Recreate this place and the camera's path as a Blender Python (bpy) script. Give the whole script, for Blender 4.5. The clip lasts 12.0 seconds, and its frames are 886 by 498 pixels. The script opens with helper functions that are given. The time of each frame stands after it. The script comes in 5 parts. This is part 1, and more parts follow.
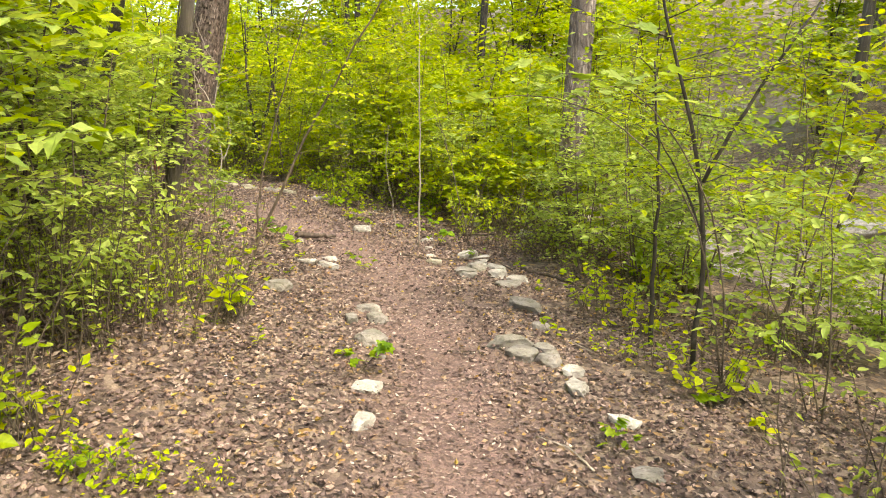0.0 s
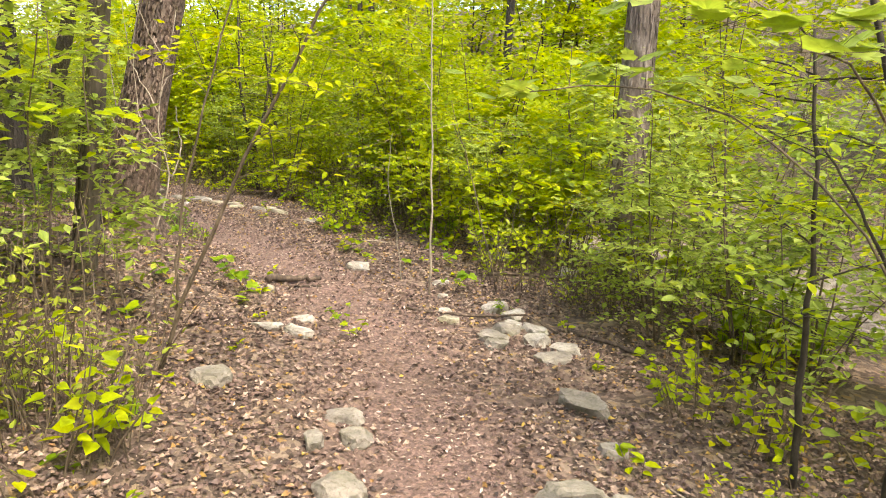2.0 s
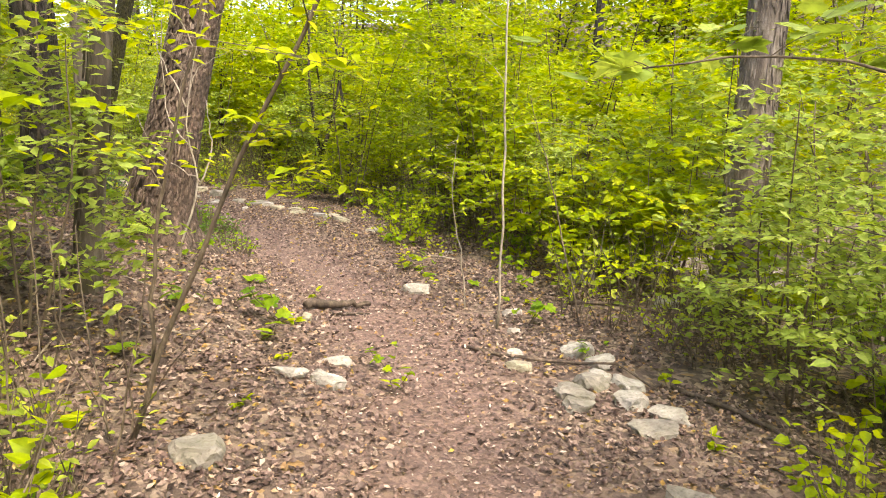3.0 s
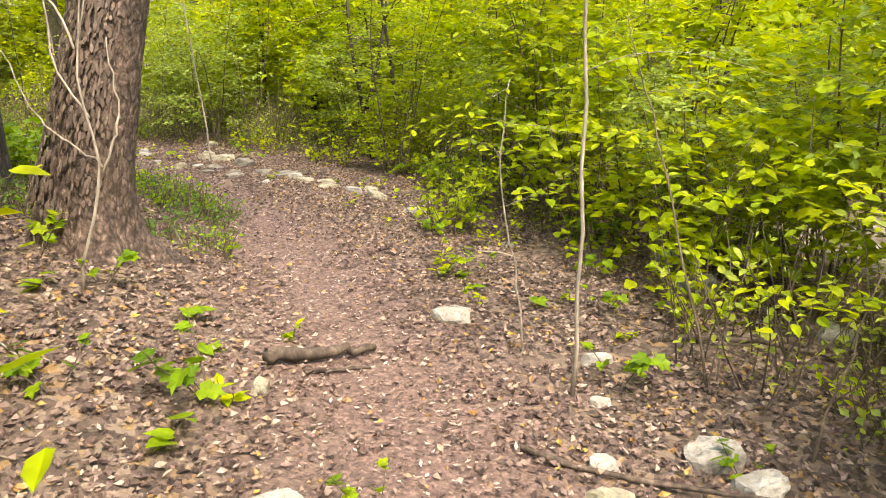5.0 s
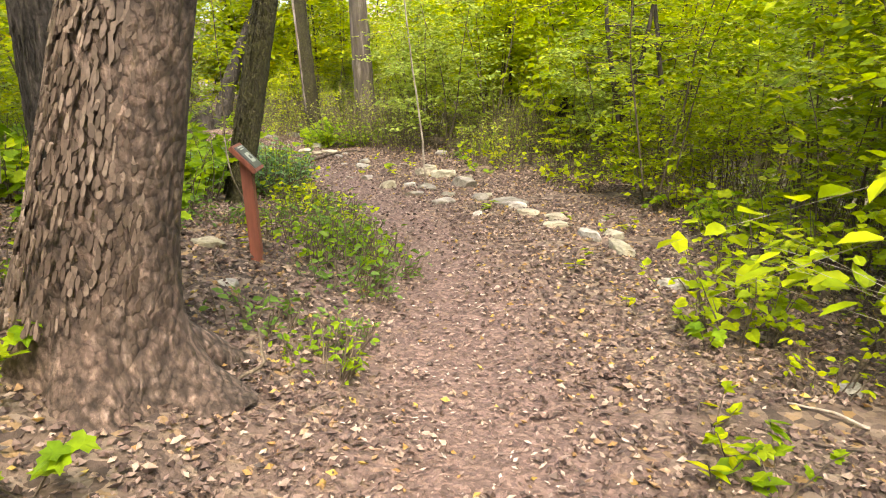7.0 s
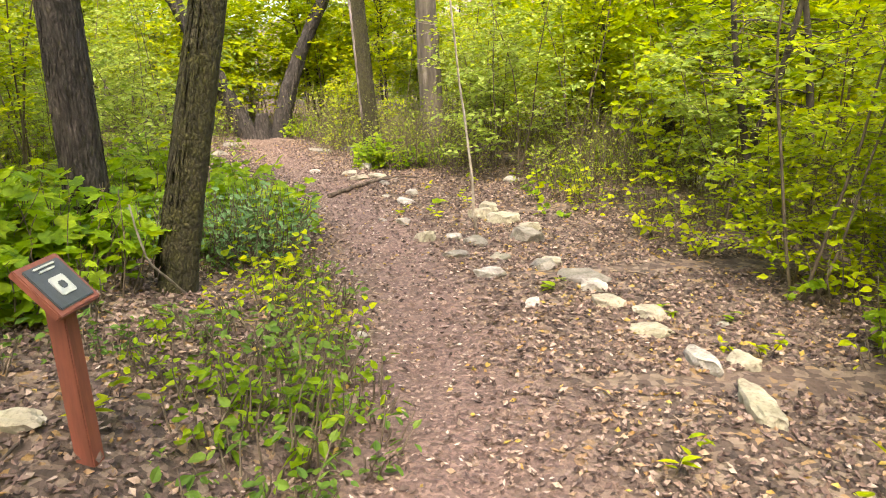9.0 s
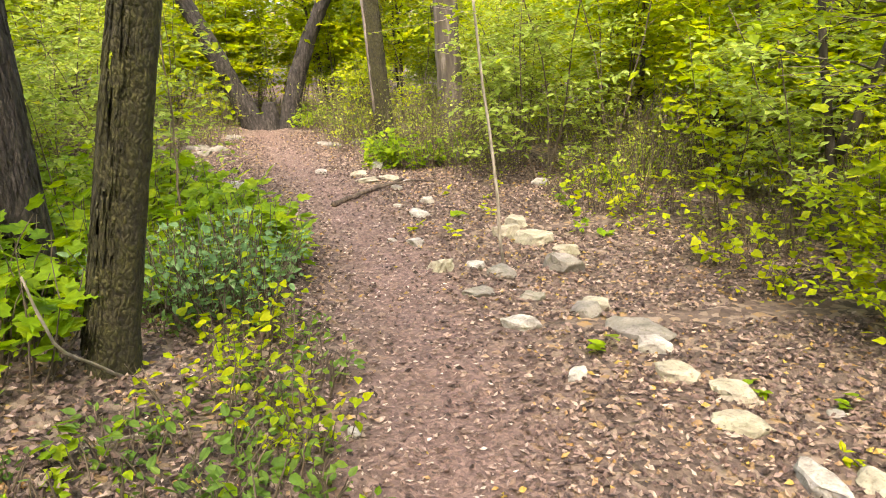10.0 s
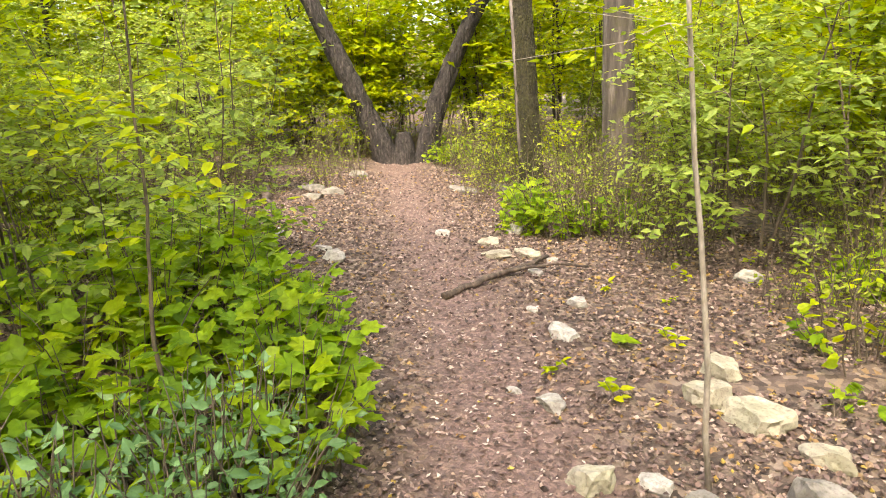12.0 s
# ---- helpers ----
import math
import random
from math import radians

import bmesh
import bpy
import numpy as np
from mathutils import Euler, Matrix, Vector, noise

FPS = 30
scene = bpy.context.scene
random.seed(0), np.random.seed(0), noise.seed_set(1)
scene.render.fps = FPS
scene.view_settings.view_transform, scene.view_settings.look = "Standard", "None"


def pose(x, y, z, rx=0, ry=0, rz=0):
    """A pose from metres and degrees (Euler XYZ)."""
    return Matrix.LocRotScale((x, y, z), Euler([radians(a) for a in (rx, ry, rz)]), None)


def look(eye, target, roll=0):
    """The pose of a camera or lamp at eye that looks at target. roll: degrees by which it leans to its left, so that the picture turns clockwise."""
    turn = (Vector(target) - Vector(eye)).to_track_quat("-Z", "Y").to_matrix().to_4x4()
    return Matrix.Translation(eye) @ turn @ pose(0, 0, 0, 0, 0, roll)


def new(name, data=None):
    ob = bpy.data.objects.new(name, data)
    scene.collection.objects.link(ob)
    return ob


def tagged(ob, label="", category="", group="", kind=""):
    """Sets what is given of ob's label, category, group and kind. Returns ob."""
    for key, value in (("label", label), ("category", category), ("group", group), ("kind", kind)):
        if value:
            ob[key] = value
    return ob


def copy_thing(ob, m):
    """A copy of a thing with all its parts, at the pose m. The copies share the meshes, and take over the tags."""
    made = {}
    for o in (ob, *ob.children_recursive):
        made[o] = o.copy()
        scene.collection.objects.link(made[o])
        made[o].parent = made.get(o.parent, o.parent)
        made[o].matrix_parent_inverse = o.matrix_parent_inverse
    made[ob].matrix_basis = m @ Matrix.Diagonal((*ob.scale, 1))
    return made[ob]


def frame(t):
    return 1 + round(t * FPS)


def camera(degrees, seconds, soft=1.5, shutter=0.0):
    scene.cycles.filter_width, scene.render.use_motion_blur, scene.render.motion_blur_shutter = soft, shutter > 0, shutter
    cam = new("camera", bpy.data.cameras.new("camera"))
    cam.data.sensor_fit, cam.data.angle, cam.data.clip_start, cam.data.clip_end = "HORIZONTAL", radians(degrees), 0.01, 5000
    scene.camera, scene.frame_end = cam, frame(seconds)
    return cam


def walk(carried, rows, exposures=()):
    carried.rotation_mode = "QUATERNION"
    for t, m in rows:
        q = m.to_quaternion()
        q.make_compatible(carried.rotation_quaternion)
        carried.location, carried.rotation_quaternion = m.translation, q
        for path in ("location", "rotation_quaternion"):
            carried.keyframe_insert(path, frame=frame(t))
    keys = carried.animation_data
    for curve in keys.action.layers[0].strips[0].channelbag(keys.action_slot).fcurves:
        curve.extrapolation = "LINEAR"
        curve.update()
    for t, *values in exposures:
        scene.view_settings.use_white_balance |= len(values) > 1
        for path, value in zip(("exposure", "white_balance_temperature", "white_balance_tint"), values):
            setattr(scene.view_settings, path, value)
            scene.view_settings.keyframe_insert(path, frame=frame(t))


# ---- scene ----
cam = camera(64.0, 12.0, 1.05, 0.08)
KELVIN = 7400.0
EXPOSURES = [(0.0, 2.14, 5.0), (2.5, 2.2, 9.0), (5.0, 2.27, 9.0), (7.5, 2.4, 8.0), (9.5, 2.5, 10.0), (12.0, 2.5, 10.0)]
SKY, SUN = 0.16, 1.0
PATH = [
    (0, (-0.121, 0.102, 1.653), (-0.081, 2.056, 1.23), 1.4),
    (0.5, (-0.158, 0.603, 1.646), (-0.125, 2.561, 1.243), 1.2),
    (1, (-0.148, 1.106, 1.633), (-0.067, 3.068, 1.253), 0.9),
    (1.5, (-0.096, 1.592, 1.614), (-0.04, 3.555, 1.235), 1.6),
    (2, (-0.079, 2.11, 1.577), (-0.096, 4.069, 1.174), 1.5),
    (2.5, (-0.035, 2.662, 1.547), (-0.179, 4.618, 1.153), 1.0),
    (2.7, (-0.033, 2.869, 1.543), (-0.223, 4.821, 1.153), 1.2),
    (4.3, (-0.07, 4.387, 1.393), (-0.453, 6.276, 0.856), 1.1),
    (4.5, (-0.106, 4.613, 1.424), (-0.512, 6.494, 0.882), 0.5),
    (5, (-0.124, 5.148, 1.411), (-0.576, 7.023, 0.884), -0.4),
    (5.5, (-0.212, 5.664, 1.409), (-0.749, 7.519, 0.889), -1.4),
    (6, (-0.308, 6.186, 1.405), (-0.942, 8.009, 0.881), -2.7),
    (6.5, (-0.517, 6.768, 1.39), (-1.445, 8.469, 0.893), -1.1),
    (7, (-0.74, 7.309, 1.38), (-1.842, 8.894, 0.856), -1.8),
    (7.5, (-0.928, 7.835, 1.412), (-2.102, 9.362, 0.874), -2.0),
    (7.7, (-1.001, 8.02, 1.442), (-2.214, 9.52, 0.915), -2.2),
    (9.3, (-1.872, 9.485, 1.534), (-3.189, 10.89, 0.992), -2.5),
    (9.5, (-2.038, 9.636, 1.586), (-3.356, 11.034, 1.032), -2.9),
    (10, (-2.344, 10.034, 1.589), (-3.687, 11.394, 1.002), -2.9),
    (10.5, (-2.72, 10.453, 1.619), (-4.134, 11.729, 1.008), -2.0),
    (11, (-3.109, 10.813, 1.685), (-4.584, 12.033, 1.105), -2.6),
    (11.5, (-3.47, 11.228, 1.7), (-5.041, 12.346, 1.168), -2.7),
    (12, (-3.921, 11.61, 1.627), (-5.545, 12.655, 1.107), -2.6),
]
walk(cam, [(t, look(eye, target, roll)) for t, eye, target, roll in PATH], [(t, stops, KELVIN, tint) for t, stops, tint in EXPOSURES])

# ---- sky and sun ----
world = bpy.data.worlds.new("sky")
scene.world = world
world.use_nodes = True
wn = world.node_tree.nodes
sky = wn.new("ShaderNodeTexSky")
sky.sky_type = "NISHITA"
sky.sun_disc = False
sky.sun_elevation = radians(58)
sky.sun_rotation = radians(137)
sky.dust_density = 4.0
sky.air_density = 1.0
sky.ozone_density = 0.6
wn["Background"].inputs["Strength"].default_value = SKY
world.node_tree.links.new(sky.outputs["Color"], wn["Background"].inputs["Color"])
sun = new("sun", bpy.data.lights.new("sun", "SUN"))
sun.data.energy = SUN
sun.data.angle = radians(14)
sun.data.color = (1.0, 0.95, 0.86)
# the sun stands to the south-east of the trail, high up
sun.matrix_world = look((8.5, -9.0, 19.2), (0, 0, 0))


# ---- materials ----
def material(name):
    m = bpy.data.materials.new(name)
    m.use_nodes = True
    return m, m.node_tree.nodes, m.node_tree.links, m.node_tree.nodes["Principled BSDF"]


def ramp(nodes, stops):
    r = nodes.new("ShaderNodeValToRGB")
    el = r.color_ramp.elements
    while len(el) < len(stops):
        el.new(0.5)
    for e, (p, c) in zip(el, stops):
        e.position, e.color = p, (*c, 1)
    return r


def noise_tex(nodes, links, coord, scale, detail=4.0, rough=0.55, stretch=None):
    n = nodes.new("ShaderNodeTexNoise")
    n.inputs["Scale"].default_value = scale
    n.inputs["Detail"].default_value = detail
    n.inputs["Roughness"].default_value = rough
    if stretch:
        mp = nodes.new("ShaderNodeMapping")
        mp.inputs["Scale"].default_value = stretch
        links.new(coord, mp.inputs["Vector"])
        coord = mp.outputs["Vector"]
    links.new(coord, n.inputs["Vector"])
    return n


def mix_color(nodes, links, fac, a, b, mode="MIX"):
    m = nodes.new("ShaderNodeMix")
    m.data_type, m.blend_type = "RGBA", mode
    for sock, v in ((m.inputs["Factor"], fac), (m.inputs[6], a), (m.inputs[7], b)):
        if hasattr(v, "links"):
            links.new(v, sock)
        else:
            sock.default_value = v if isinstance(v, float) else (*v, 1)
    return m.outputs[2]


def bump(nodes, links, height, strength, dist, bsdf):
    b = nodes.new("ShaderNodeBump")
    b.inputs["Strength"].default_value, b.inputs["Distance"].default_value = strength, dist
    links.new(height, b.inputs["Height"])
    links.new(b.outputs["Normal"], bsdf.inputs["Normal"])


def leaf_material(name, stops, through_light=0.52, rough=0.45):
    """Thin leaves: colour differs from leaf to leaf, part of the light goes through."""
    m, n, l, p = material(name)
    geo = n.new("ShaderNodeNewGeometry")
    info = n.new("ShaderNodeObjectInfo")
    add = n.new("ShaderNodeMath")
    add.operation = "MULTIPLY_ADD"
    add.inputs[1].default_value = 0.35
    l.new(info.outputs["Random"], add.inputs[0])
    sc = n.new("ShaderNodeMath")
    sc.operation = "MULTIPLY"
    sc.inputs[1].default_value = 0.65
    l.new(geo.outputs["Random Per Island"], sc.inputs[0])
    l.new(sc.outputs[0], add.inputs[2])
    r = ramp(n, stops)
    l.new(add.outputs[0], r.inputs["Fac"])
    tc = n.new("ShaderNodeTexCoord")
    nz = noise_tex(n, l, tc.outputs["Object"], 30.0, 3.0)
    nr = ramp(n, [(0.3, (0.72, 0.72, 0.72)), (0.7, (1.15, 1.15, 1.1))])
    l.new(nz.outputs["Fac"], nr.inputs["Fac"])
    col = mix_color(n, l, 1.0, r.outputs["Color"], nr.outputs["Color"], "MULTIPLY")
    l.new(col, p.inputs["Base Color"])
    p.inputs["Roughness"].default_value = rough
    p.inputs["Specular IOR Level"].default_value = 0.18
    tr = n.new("ShaderNodeBsdfTranslucent")
    warm = mix_color(n, l, 1.0, col, (1.25, 1.15, 0.55), "MULTIPLY")
    l.new(warm, tr.inputs["Color"])
    mx = n.new("ShaderNodeMixShader")
    mx.inputs["Fac"].default_value = through_light
    l.new(p.outputs[0], mx.inputs[1])
    l.new(tr.outputs[0], mx.inputs[2])
    l.new(mx.outputs[0], n["Material Output"].inputs["Surface"])
    return m


LEAF_YELLOW = leaf_material("yellow_green_leaf", [(0.0, (0.14, 0.22, 0.008)), (0.35, (0.27, 0.37, 0.008)), (0.75, (0.40, 0.47, 0.008)), (0.97, (0.45, 0.46, 0.01)), (1.0, (0.48, 0.24, 0.02))])
LEAF_GREEN = leaf_material("green_leaf", [(0.0, (0.09, 0.18, 0.012)), (0.5, (0.20, 0.33, 0.014)), (1.0, (0.36, 0.46, 0.015))])
LEAF_BLUE = leaf_material("blue_green_leaf", [(0.0, (0.08, 0.17, 0.065)), (0.6, (0.16, 0.28, 0.12)), (1.0, (0.28, 0.4, 0.2))], 0.35)
LEAF_FAR = leaf_material("woodland_leaf", [(0.0, (0.12, 0.19, 0.01)), (0.5, (0.27, 0.36, 0.012)), (1.0, (0.45, 0.48, 0.02))])
LEAF_OLIVE = leaf_material("olive_leaf", [(0.0, (0.12, 0.17, 0.02)), (0.5, (0.24, 0.30, 0.035)), (1.0, (0.38, 0.41, 0.06))], 0.35)
LEAF_SAGE = leaf_material("sage_green_leaf", [(0.0, (0.13, 0.20, 0.035)), (0.5, (0.27, 0.37, 0.07)), (1.0, (0.42, 0.50, 0.14))])
LEAF_MID = leaf_material("dark_green_leaf", [(0.0, (0.05, 0.11, 0.02)), (0.5, (0.11, 0.20, 0.035)), (1.0, (0.21, 0.31, 0.05))], 0.4)


def litter_material(name, stops):
    m, n, l, p = material(name)
    geo = n.new("ShaderNodeNewGeometry")
    r = ramp(n, stops)
    l.new(geo.outputs["Random Per Island"], r.inputs["Fac"])
    tc = n.new("ShaderNodeTexCoord")
    nz = noise_tex(n, l, tc.outputs["Object"], 60.0, 3.0)
    nr = ramp(n, [(0.25, (0.65, 0.62, 0.6)), (0.75, (1.2, 1.2, 1.2))])
    l.new(nz.outputs["Fac"], nr.inputs["Fac"])
    l.new(mix_color(n, l, 1.0, r.outputs["Color"], nr.outputs["Color"], "MULTIPLY"), p.inputs["Base Color"])
    p.inputs["Roughness"].default_value = 0.62
    p.inputs["Specular IOR Level"].default_value = 0.4
    return m


LITTER = litter_material("dry_leaf_litter", [(0.0, (0.035, 0.023, 0.02)), (0.2, (0.08, 0.052, 0.046)), (0.5, (0.135, 0.089, 0.077)), (0.74, (0.215, 0.15, 0.128)), (0.89, (0.38, 0.295, 0.25)), (0.97, (0.27, 0.15, 0.05)), (1.0, (0.38, 0.29, 0.06))])
CHIPS = litter_material("crushed_leaf_and_chips", [(0.0, (0.06, 0.038, 0.033)), (0.4, (0.15, 0.098, 0.086)), (0.8, (0.28, 0.2, 0.172)), (1.0, (0.52, 0.44, 0.38))])


def ground_material():
    """Brown leaf mould; 'trodden' marks the worn trail, 'stony' the pale creek bank."""
    m, n, l, p = material("woodland_soil")
    tc = n.new("ShaderNodeTexCoord")
    c = tc.outputs["Object"]
    big = noise_tex(n, l, c, 0.9, 5.0)
    fine = noise_tex(n, l, c, 28.0, 6.0, 0.7)
    vor = n.new("ShaderNodeTexVoronoi")
    vor.inputs["Scale"].default_value = 24.0
    l.new(c, vor.inputs["Vector"])
    r1 = ramp(n, [(0.2, (0.03, 0.02, 0.015)), (0.5, (0.10, 0.068, 0.055)), (0.8, (0.20, 0.145, 0.12))])
    l.new(fine.outputs["Fac"], r1.inputs["Fac"])
    r2 = ramp(n, [(0.3, (0.75, 0.75, 0.78)), (0.7, (1.2, 1.12, 1.05))])
    l.new(big.outputs["Fac"], r2.inputs["Fac"])
    soil = mix_color(n, l, 1.0, r1.outputs["Color"], r2.outputs["Color"], "MULTIPLY")
    warp = noise_tex(n, l, c, 9.0, 3.0)
    shift = n.new("ShaderNodeVectorMath")
    shift.operation = "MULTIPLY_ADD"
    shift.inputs[1].default_value = (0.09, 0.09, 0.0)
    l.new(warp.outputs["Color"], shift.inputs[0])
    l.new(c, shift.inputs[2])
    l.new(shift.outputs[0], vor.inputs["Vector"])
    vr = ramp(n, [(0.0, (0.03, 0.021, 0.017)), (0.35, (0.10, 0.07, 0.056)), (0.65, (0.18, 0.128, 0.096)), (0.9, (0.30, 0.232, 0.18)), (1.0, (0.34, 0.20, 0.06))])
    sep = n.new("ShaderNodeSeparateColor")
    l.new(vor.outputs["Color"], sep.inputs["Color"])
    l.new(sep.outputs["Red"], vr.inputs["Fac"])
    soil = mix_color(n, l, 0.72, soil, vr.outputs["Color"])
    grit = n.new("ShaderNodeTexVoronoi")
    grit.inputs["Scale"].default_value = 55.0
    l.new(shift.outputs[0], grit.inputs["Vector"])
    gs = n.new("ShaderNodeSeparateColor")
    l.new(grit.outputs["Color"], gs.inputs["Color"])
    gritty = ramp(n, [(0.0, (0.6, 0.58, 0.56)), (0.6, (1.0, 1.0, 1.0)), (1.0, (1.5, 1.5, 1.5))])
    l.new(gs.outputs["Green"], gritty.inputs["Fac"])
    r3 = ramp(n, [(0.25, (0.115, 0.073, 0.065)), (0.55, (0.185, 0.119, 0.104)), (0.85, (0.265, 0.18, 0.155))])
    l.new(fine.outputs["Fac"], r3.inputs["Fac"])
    worn_col = mix_color(n, l, 0.8, r3.outputs["Color"], gritty.outputs["Color"], "MULTIPLY")
    at = n.new("ShaderNodeAttribute")
    at.attribute_name = "trodden"
    ad = n.new("ShaderNodeMath")
    ad.operation = "MULTIPLY_ADD"
    ad.inputs[1].default_value = 0.9
    ad.inputs[2].default_value = -0.45
    l.new(big.outputs["Fac"], ad.inputs[0])
    tot = n.new("ShaderNodeMath")
    tot.operation = "ADD"
    tot.use_clamp = True
    l.new(at.outputs["Fac"], tot.inputs[0])
    l.new(ad.outputs[0], tot.inputs[1])
    col = mix_color(n, l, tot.outputs[0], soil, worn_col)
    st = n.new("ShaderNodeAttribute")
    st.attribute_name = "stony"
    r4 = ramp(n, [(0.34, (0.10, 0.075, 0.06)), (0.5, (0.26, 0.215, 0.18)), (0.64, (0.5, 0.45, 0.39))])
    l.new(noise_tex(n, l, c, 2.2, 8.0, 0.72).outputs["Fac"], r4.inputs["Fac"])
    col = mix_color(n, l, st.outputs["Fac"], col, r4.outputs["Color"])
    l.new(col, p.inputs["Base Color"])
    p.inputs["Roughness"].default_value = 0.9
    high = n.new("ShaderNodeMath")
    high.operation = "MULTIPLY_ADD"
    high.inputs[1].default_value = 0.6
    l.new(sep.outputs["Green"], high.inputs[0])
    l.new(fine.outputs["Fac"], high.inputs[2])
    bump(n, l, high.outputs[0], 0.9, 0.03, p)
    return m


SOIL = ground_material()


def stone_material(name, pale, dark, moss=0.0):
    m, n, l, p = material(name)
    tc = n.new("ShaderNodeTexCoord")
    info = n.new("ShaderNodeObjectInfo")
    off = n.new("ShaderNodeVectorMath")
    off.operation = "ADD"
    l.new(tc.outputs["Object"], off.inputs[0])
    l.new(info.outputs["Location"], off.inputs[1])
    c = off.outputs[0]
    a = noise_tex(n, l, c, 9.0, 7.0, 0.65)
    r = ramp(n, [(0.28, dark), (0.5, tuple(0.5 * (x + y) for x, y in zip(pale, dark))), (0.68, pale)])
    l.new(a.outputs["Fac"], r.inputs["Fac"])
    pits = noise_tex(n, l, c, 55.0, 5.0, 0.7)
    pr = ramp(n, [(0.32, (0.55, 0.52, 0.48)), (0.5, (1, 1, 1))])
    l.new(pits.outputs["Fac"], pr.inputs["Fac"])
    col = mix_color(n, l, 1.0, r.outputs["Color"], pr.outputs["Color"], "MULTIPLY")
    g = noise_tex(n, l, c, 4.0, 5.0, 0.6)
    gr = ramp(n, [(0.5 - 0.25 * moss, (0, 0, 0)), (0.75 - 0.25 * moss, (moss, moss, moss))])
    l.new(g.outputs["Fac"], gr.inputs["Fac"])
    col = mix_color(n, l, gr.outputs["Color"], col, (0.20, 0.21, 0.10))
    l.new(col, p.inputs["Base Color"])
    p.inputs["Roughness"].default_value = 0.85
    bump(n, l, pits.outputs["Fac"], 0.7, 0.012, p)
    return m


STONE_WHITE = stone_material("pale_limestone", (0.50, 0.475, 0.44), (0.16, 0.14, 0.125), 0.12)
STONE_CREAM = stone_material("cream_limestone", (0.46, 0.42, 0.33), (0.19, 0.165, 0.13), 0.3)
STONE_GREY = stone_material("weathered_grey_limestone", (0.28, 0.255, 0.23), (0.10, 0.088, 0.078), 0.2)


def bark_material(name, dark, mid, pale, scale=14.0, stretch=0.22, relief=0.02, moss=0.0, scales=None):
    m, n, l, p = material(name)
    tc = n.new("ShaderNodeTexCoord")
    c = tc.outputs["Object"]
    a = noise_tex(n, l, c, scale, 8.0, 0.7, (1, 1, stretch))
    b = noise_tex(n, l, c, 3.0, 4.0, 0.6)
    r = ramp(n, [(0.3, dark), (0.52, mid), (0.72, pale)])
    l.new(a.outputs["Fac"], r.inputs["Fac"])
    r2 = ramp(n, [(0.3, (0.7, 0.7, 0.7)), (0.7, (1.25, 1.2, 1.2))])
    l.new(b.outputs["Fac"], r2.inputs["Fac"])
    col = mix_color(n, l, 1.0, r.outputs["Color"], r2.outputs["Color"], "MULTIPLY")
    if moss:
        g = noise_tex(n, l, c, 6.0, 6.0, 0.7)
        gr = ramp(n, [(0.62 - 0.35 * moss, (0, 0, 0)), (0.8 - 0.3 * moss, (0.85, 0.85, 0.85))])
        l.new(g.outputs["Fac"], gr.inputs["Fac"])
        col = mix_color(n, l, gr.outputs["Color"], col, (0.05, 0.047, 0.009))
    l.new(col, p.inputs["Base Color"])
    p.inputs["Roughness"].default_value = 0.88
    height = a.outputs["Fac"]
    if scales:
        # overlapping flakes of bark, each a little lighter or darker
        mp = n.new("ShaderNodeMapping")
        mp.inputs["Scale"].default_value = (1, 1, scales[1])
        wob = noise_tex(n, l, c, 14.0, 4.0)
        add = n.new("ShaderNodeVectorMath")
        add.operation = "MULTIPLY_ADD"
        add.inputs[1].default_value = (0.05, 0.05, 0.05)
        l.new(wob.outputs["Color"], add.inputs[0])
        l.new(c, add.inputs[2])
        l.new(add.outputs[0], mp.inputs["Vector"])
        vo = n.new("ShaderNodeTexVoronoi")
        vo.inputs["Scale"].default_value = scales[0]
        l.new(mp.outputs["Vector"], vo.inputs["Vector"])
        sp = n.new("ShaderNodeSeparateColor")
        l.new(vo.outputs["Color"], sp.inputs["Color"])
        tone = ramp(n, [(0.0, (0.8, 0.79, 0.78)), (0.6, (1.0, 1.0, 1.0)), (1.0, (1.35, 1.32, 1.3))])
        l.new(sp.outputs["Red"], tone.inputs["Fac"])
        crack = ramp(n, [(0.35, (1, 1, 1)), (0.75, (0.5, 0.48, 0.47))])
        l.new(vo.outputs["Distance"], crack.inputs["Fac"])
        col = mix_color(n, l, 1.0, col, tone.outputs["Color"], "MULTIPLY")
        col = mix_color(n, l, 1.0, col, crack.outputs["Color"], "MULTIPLY")
        l.new(col, p.inputs["Base Color"])
        hm = n.new("ShaderNodeMath")
        hm.operation = "MULTIPLY_ADD"
        hm.inputs[1].default_value = 1.2
        l.new(sp.outputs["Green"], hm.inputs[0])
        l.new(a.outputs["Fac"], hm.inputs[2])
        h2 = n.new("ShaderNodeMath")
        h2.operation = "SUBTRACT"
        l.new(hm.outputs[0], h2.inputs[0])
        l.new(vo.outputs["Distance"], h2.inputs[1])
        height = h2.outputs[0]
    bump(n, l, height, 1.0, relief, p)
    return m


